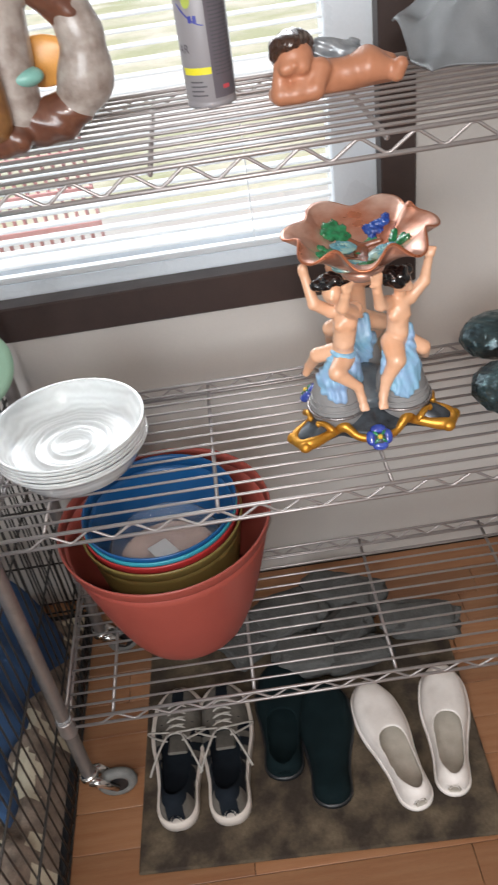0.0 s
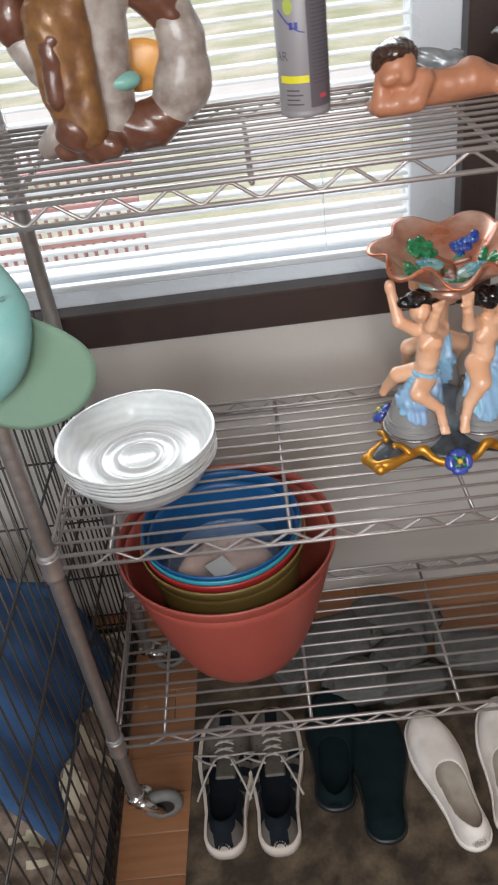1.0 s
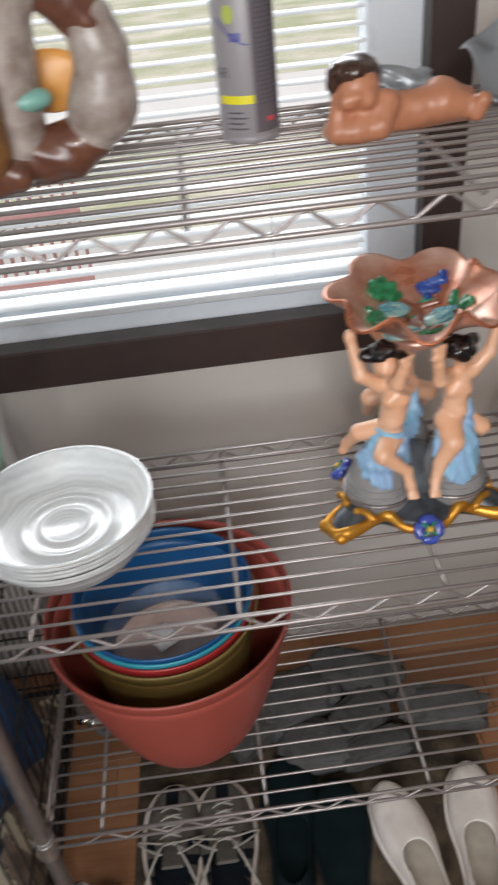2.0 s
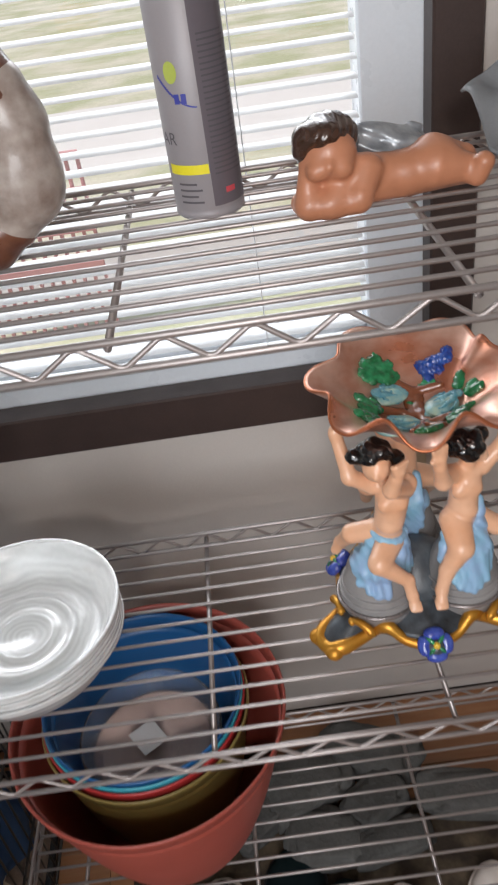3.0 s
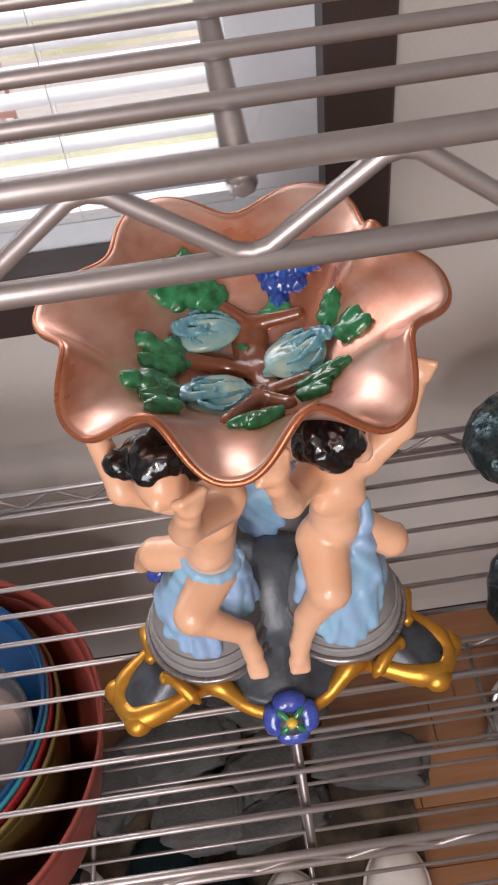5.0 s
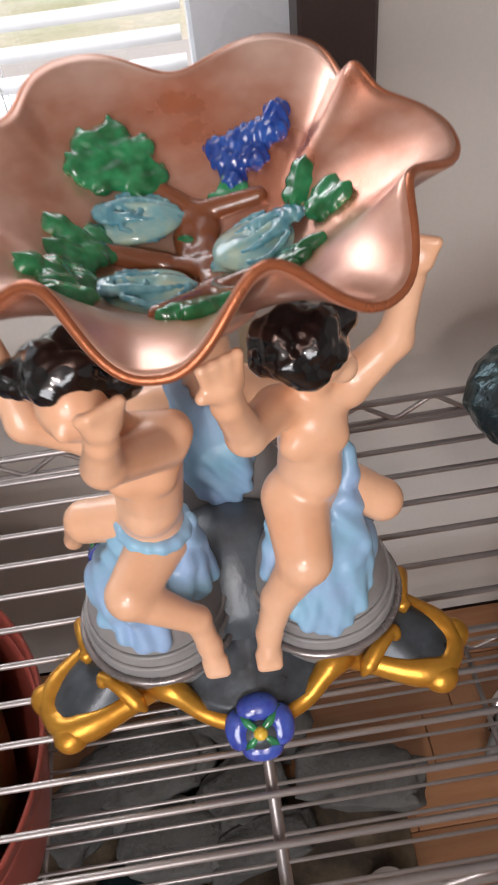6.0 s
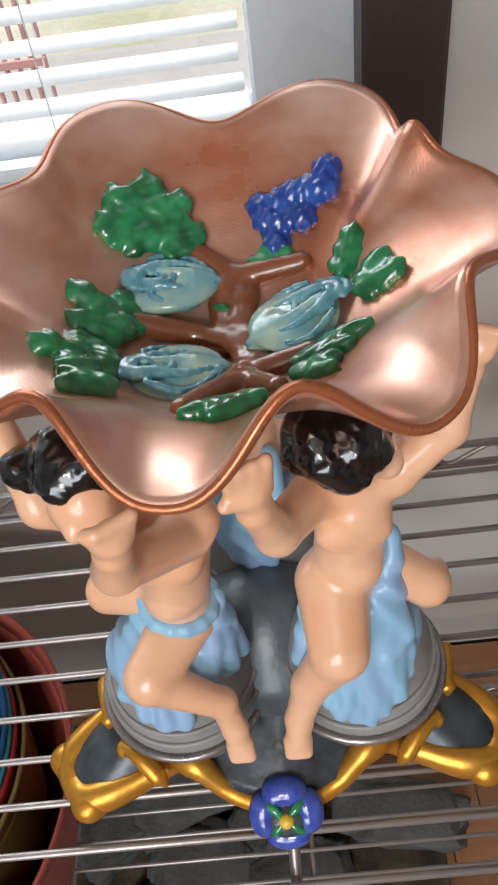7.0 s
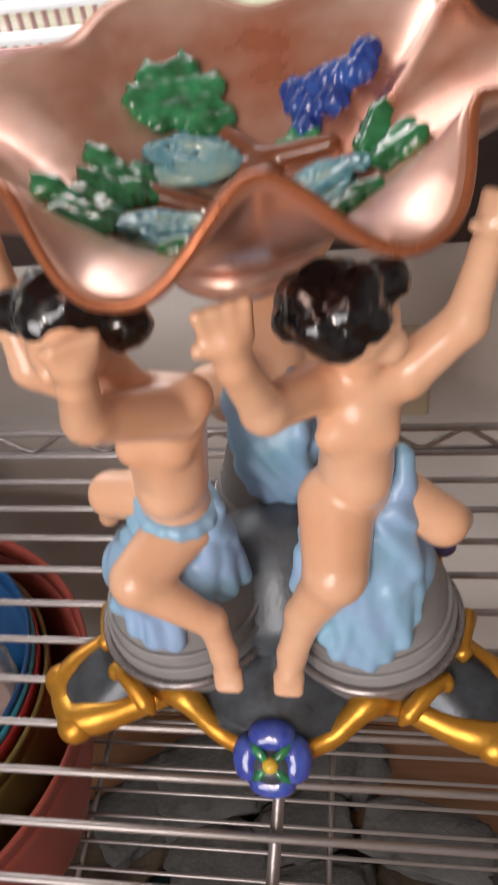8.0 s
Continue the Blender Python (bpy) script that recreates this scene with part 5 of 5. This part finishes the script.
def shoe(name, lab, group, at, heading, length, upper, lining, sole, height=0.075, opening=(0.10, 0.56), low=0.045, sneaker=False, sole_h=0.012, closed=False):
    """A shoe: x runs from heel to toe, hollow inside, with its sole; turned to its heading."""
    root = thing(name, lab, "shoe", group)
    Ln = length

    def half(u):
        # foot outline, from heel to toe
        return 0.031 + 0.016 * np.sin(np.clip((u - 0.25) / 0.75, 0, 1) * np.pi * 0.92) ** 1.2 - 0.003 * np.exp(-((u - 0.42) / 0.12) ** 2)

    def ends(u):
        return np.sqrt(np.clip(1 - np.clip((0.12 - u) / 0.12, 0, 1) ** 2, 0, 1)) * np.sqrt(np.clip(1 - np.clip((u - 0.80) / 0.20, 0, 1) ** 2.2, 0, 1))

    def top(u):
        heel = height * (1 - 0.12 * np.clip(u / 0.2, 0, 1))
        return np.where(u < 0.3, heel, height * 0.88 + (low - height * 0.88) * np.clip((u - 0.3) / 0.55, 0, 1) ** 0.8)

    def fn(X, Y, Z):
        u = X / Ln
        w = half(u) * np.maximum(ends(u), 1e-3)
        h = top(u) * np.maximum(ends(u), 0.02) ** 0.5
        zz = np.maximum(Z, 0)
        f = ((np.abs(Y) / w) ** 2.4 + (zz / h) ** 2.6) ** (1 / 2.5) - 1
        f = f * 0.03
        f = np.maximum(f, -Z)
        if closed:
            return f
        m = (opening[0] + opening[1]) / 2
        k = (opening[1] - opening[0]) / 2
        oval = np.abs((u - m) / k) ** np.where(u > m, 5.0, 2.0) + (np.abs(Y) / (half(u) * (0.80 - 0.10 * np.clip((u - 0.2) / 0.3, 0, 1)))) ** 2
        hole = np.maximum((np.sqrt(oval) - 1) * 0.02, sole_h + 0.004 - Z)
        hollow = np.maximum(f + 0.0045, sole_h + 0.004 - Z)
        return np.maximum(np.maximum(f, -hollow), -hole)
    v, fc = nets(fn, (-0.004, -0.056, -0.003), (Ln + 0.004, 0.056, height + 0.006), 0.002)
    cen = v[fc].mean(1)
    u = cen[:, 0] / Ln
    f0 = ((np.abs(cen[:, 1]) / (half(u) * np.maximum(ends(u), 1e-3))) ** 2.4 + (np.maximum(cen[:, 2], 0) / (top(u) * np.maximum(ends(u), 0.02) ** 0.5)) ** 2.6) ** (1 / 2.5) - 1
    inner = (f0 * 0.03 < -0.0025).astype(int)
    mats = [upper, lining]
    if sneaker:
        mats.append(NAVY)
        patch = (np.abs(cen[:, 1]) > 0.015) & (u > 0.02) & (u < 0.13) & (cen[:, 2] < 0.062)
        dark = (inner == 0) & (((u < 0.34) & (cen[:, 2] > 0.030) & ~patch) | ((np.abs(cen[:, 1]) < 0.011) & (u > 0.80)) | ((np.abs(cen[:, 1]) > 0.026) & (u > 0.2) & (u < 0.66) & (np.sin(u * 60 + cen[:, 2] * 90) > -0.25)))
        inner[dark] = 2
    body = mesh_object("upper", v, fc, mats, inner)
    body.parent = root
    bm = bmesh.new()
    n = 48
    ring = []
    for i in range(n):
        t = i / n
        uu = 0.5 - 0.5 * math.cos(math.tau * t)
        side = 1 if t < 0.5 else -1
        w = float(half(np.array(uu)) * max(float(ends(np.array(uu))), 0.0)) * 1.05 + (0.001 if not sneaker else 0.003)
        ring.append((-0.003 + uu * (Ln + 0.006), side * w))
    prof = ((0.0, 0.96), (0.003, 1.0), (sole_h * (1.6 if sneaker else 1.0) - 0.002, 1.0), (sole_h * (1.6 if sneaker else 1.0), 0.97), (sole_h, 0.80))
    rows = [[bm.verts.new((x + (Ln / 2 - x) * (1 - k), y * k, zz)) for x, y in ring] for zz, k in prof]
    for A, B in zip(rows, rows[1:]):
        for i in range(n):
            bm.faces.new((A[i], A[(i + 1) % n], B[(i + 1) % n], B[i]))
    bm.faces.new(list(reversed(rows[0])))
    part("sole", bm, sole, root, smooth=True)
    if sneaker:
        tong = bmesh.new()
        box_bm((0.13 * 1.0, -0.018, 0.0), (0.20, 0.018, 0.007), 0.003, tong)
        tg2 = part("tongue", tong, MESHGREY, root)
        tg2.matrix_basis = pose(0.012, 0, 0.062, 0, 14)
        for i in range(5):
            x = 0.165 + i * 0.018
            zt = float(top(np.array(x / Ln))) + 0.0005
            part("lace", sweep(bmesh.new(), [(x - 0.006, -0.026, zt - 0.014), (x, -0.012, zt), (x + 0.004, 0.004, zt + 0.002), (x + 0.012, 0.026, zt - 0.014)], 0.0022, 6), LACE, root, smooth=True)
            part("lace", sweep(bmesh.new(), [(x - 0.006, 0.026, zt - 0.013), (x, 0.012, zt + 0.001), (x + 0.004, -0.004, zt + 0.003), (x + 0.012, -0.026, zt - 0.013)], 0.0022, 6), LACE, root, smooth=True)
        for sgn in (-1, 1):
            pts = [(0.165 + 0.030 * math.sin(t * 3.1) - 0.02 * t, sgn * (0.010 + 0.044 * math.sin(t * 3.1) ** 0.8), 0.070 - 0.026 * math.sin(t * 3.1)) for t in [i / 14 for i in range(15)]]
            part("lace", sweep(bmesh.new(), pts, 0.0021, 6), LACE, root, smooth=True)
            pts = [(0.160 - 0.07 * t, sgn * (0.012 + 0.034 * t), 0.072 - 0.03 * t * t) for t in [i / 8 for i in range(9)]]
            part("lace", sweep(bmesh.new(), pts, 0.0021, 6), LACE, root, smooth=True)
    root.matrix_basis = pose(at[0], at[1], 0.0102, 0, 0, heading) @ Matrix.Diagonal((1, 1.14, 1.06, 1) if sneaker else (1, 1.20, 1, 1) if upper is DARKSHOE else (1, 1.04, 1, 1))
    return root


shoe("sneaker", "worn grey mesh sneaker with navy heel and tied laces", "sneakers", (-0.187, -0.098), 88, 0.302, MESHGREY, NAVY, FOAM, height=0.082, low=0.052, sneaker=True, sole_h=0.017)
shoe("sneaker", "worn grey mesh sneaker with navy heel and tied laces", "sneakers", (-0.083, -0.103), 90, 0.302, MESHGREY, NAVY, FOAM, height=0.082, low=0.052, sneaker=True, sole_h=0.017)
shoe("slip_on_shoe", "white leather slip-on shoe with a tan lining", "white slip-on shoes", (0.278, -0.128), 101, 0.290, WHITESHOE, LINING, WHITESHOE, height=0.060, low=0.044, opening=(0.06, 0.54))
shoe("slip_on_shoe", "white leather slip-on shoe with a tan lining", "white slip-on shoes", (0.345, -0.112), 80, 0.290, WHITESHOE, LINING, WHITESHOE, height=0.060, low=0.044, opening=(0.06, 0.54))
shoe("slipper", "dark green suede slipper on the mat", "dark slippers", (0.115, -0.100), 86, 0.275, DARKSHOE, DARKSHOE, BLACK, height=0.046, low=0.050, closed=True)
shoe("slipper", "dark green suede slipper on the mat", "dark slippers", (0.028, -0.030), 85, 0.275, DARKSHOE, DARKSHOE, BLACK, height=0.050, low=0.045, opening=(0.05, 0.5))


def rock(at, size, turn, seed):
    bm = bmesh.new()
    bmesh.ops.create_icosphere(bm, subdivisions=4, radius=1)
    for v in bm.verts:
        p = v.co * 1.3 + Vector((seed * 7.1, seed * 3.3, seed))
        k = 1 + 0.26 * noise.noise(p) + 0.12 * noise.noise(p * 2.7) + 0.05 * noise.noise(p * 7) + 0.02 * noise.noise(p * 17)
        # slabs with broken, squarish edges
        v.co = Vector((math.copysign(abs(v.co.x) ** 0.55, v.co.x) * size[0], math.copysign(abs(v.co.y) ** 0.55, v.co.y) * size[1], math.copysign(abs(v.co.z) ** 0.5, v.co.z) * size[2])) * k
    low = min(v.co.z for v in bm.verts)
    ob = part("rock", bm, ROCK, smooth=True)
    ob.matrix_basis = pose(at[0], at[1], at[2] - low, 0, 0, turn)
    return tagged(ob, "flat grey rough rock lying on the floor", "rock", "rocks under the rack")


for i, (at, size, turn) in enumerate((((0.225, 0.400, 0.011), (0.090, 0.050, 0.030), -28), ((0.385, 0.285, 0.011), (0.090, 0.042, 0.030), -8), ((0.085, 0.350, 0.011), (0.085, 0.060, 0.030), 18),
                                     ((0.215, 0.300, 0.011), (0.062, 0.042, 0.028), 30), ((0.110, 0.245, 0.011), (0.075, 0.055, 0.024), -12), ((-0.02, 0.300, 0.011), (0.055, 0.050, 0.026), 40), ((0.230, 0.225, 0.011), (0.075, 0.035, 0.020), 12))):
    rock(at, size, turn, i + 1)

# ---- dog crate beside the rack ----
crate = thing("wire_crate", "black wire dog crate standing on the floor", "crate")
K0, K1, Q0, Q1, KT = -1.10, -0.395, -0.50, 0.50, 0.86


def panel(name, a, u, v, nu, nv):
    """A wire panel: corner a, edges u and v, with wires along both."""
    a, u, v = Vector(a), Vector(u), Vector(v)
    p = part(name, sweep(bmesh.new(), [a, a + u, a + u + v, a + v], 0.0032, 6, closed=True), BLACKWIRE, crate, smooth=True)
    for i in range(1, nu):
        part("wire", sweep(bmesh.new(), [a + u * i / nu, a + u * i / nu + v], 0.0018, 6), BLACKWIRE, p, smooth=True)
    off = u.cross(v).normalized() * 0.0035
    for j in range(1, nv):
        part("wire", sweep(bmesh.new(), [a + v * j / nv + off, a + v * j / nv + u + off], 0.0026, 6), BLACKWIRE, p, smooth=True)


panel("side_panel", (K1, Q0, 0.02), (0, Q1 - Q0, 0), (0, 0, KT), 34, 5)
panel("side_panel", (K0, Q0, 0.02), (0, Q1 - Q0, 0), (0, 0, KT), 34, 5)
panel("end_panel", (K0, Q1, 0.02), (K1 - K0, 0, 0), (0, 0, KT), 24, 5)
panel("end_panel", (K0, Q0, 0.02), (K1 - K0, 0, 0), (0, 0, KT), 24, 5)
part("tray", box_bm((K0 + 0.01, Q0 + 0.01, 0.003), (K1 - 0.008, Q1 - 0.01, 0.022), 0.004), BLACK, crate)
for xx in (K0 + 0.03, K1 - 0.03):
    for yy in (Q0 + 0.03, Q1 - 0.03):
        part("foot", box_bm((xx - 0.012, yy - 0.012, 0.0), (xx + 0.012, yy + 0.012, 0.0045), 0.001), BLACK, crate)


def bed_point(u, v):
    x, y = K0 + 0.03 + (K1 - K0 - 0.05) * u, Q0 + 0.03 + (Q1 - Q0 - 0.06) * v
    h = 0.10 + 0.05 * noise.noise(Vector((x * 5, y * 5, 0))) + 0.035 * noise.noise(Vector((x * 17, y * 17, 3)))
    return (x, y, 0.024 + max(0.0, h) * min(1, 12 * min(u, 1 - u, v, 1 - v)))


bed = sheet("dog_bed", bed_point, 60, 80, BEDBROWN)
bed.data.materials.append(BEDBEIGE)
bed.data.polygons.foreach_set("material_index", np.array([1 if noise.noise(Vector((p.center.x * 22, p.center.y * 22, 5))) > 0.17 else 0 for p in bed.data.polygons], dtype=np.int32))
tagged(bed, "brown plush bed with beige patches in the crate", "bed")


def throw_point(u, v):
    x = -0.99 + 0.575 * u
    y = -0.20 + 0.52 * v
    top = 0.44 + 0.05 * math.sin(v * 5)
    z = 0.15 + (top - 0.15) * min(1, 0.5 + u) + 0.018 * math.sin(u * 17 + v * 4) + 0.022 * noise.noise(Vector((x * 9, y * 9, 1)))
    if u > 0.80:
        k = (u - 0.80) / 0.20
        x = -0.99 + 0.575 * (0.80 + 0.20 * k ** 0.6) + 0.012 * math.sin(v * 24)
        z -= k ** 1.5 * (0.12 + 0.16 * v)
    return (x, y, z)


throw = sheet("blue_blanket", throw_point, 60, 40, BLUECLOTH, thick=0.004)
tagged(throw, "navy blue blanket heaped on the bed in the crate", "blanket")

# ---- floor strips ----
pw, rng = 0.083, random.Random(5)
strips = {}
y = WALL_Y - 0.004
while y - pw > ROOM_Y0:
    x = ROOM_X0 + 0.002 - rng.choice((0.0, 0.15, 0.3, 0.45))
    while x < ROOM_X1 - 0.01:
        ln = rng.choice((0.55, 0.75, 0.95, 1.15))
        a, b = max(x, ROOM_X0 + 0.002), min(x + ln, ROOM_X1 - 0.002)
        x += ln
        if ROOM_X1 - 0.002 - x < 0.1:
            b, x = ROOM_X1 - 0.002, ROOM_X1
        key = round(b - a, 2)
        if key not in strips:
            bm = box_bm((0, -pw, -0.006), (b - a - 0.0012, -0.0010, 0.0), 0.0009)
            me = bpy.data.meshes.new("plank")
            bm.to_mesh(me)
            bm.free()
            me.materials.append(PLANK)
            strips[key] = me
        ob = new("plank", strips[key])
        ob.parent = floor
        ob.matrix_basis = pose(a, y, 0)
    y -= pw
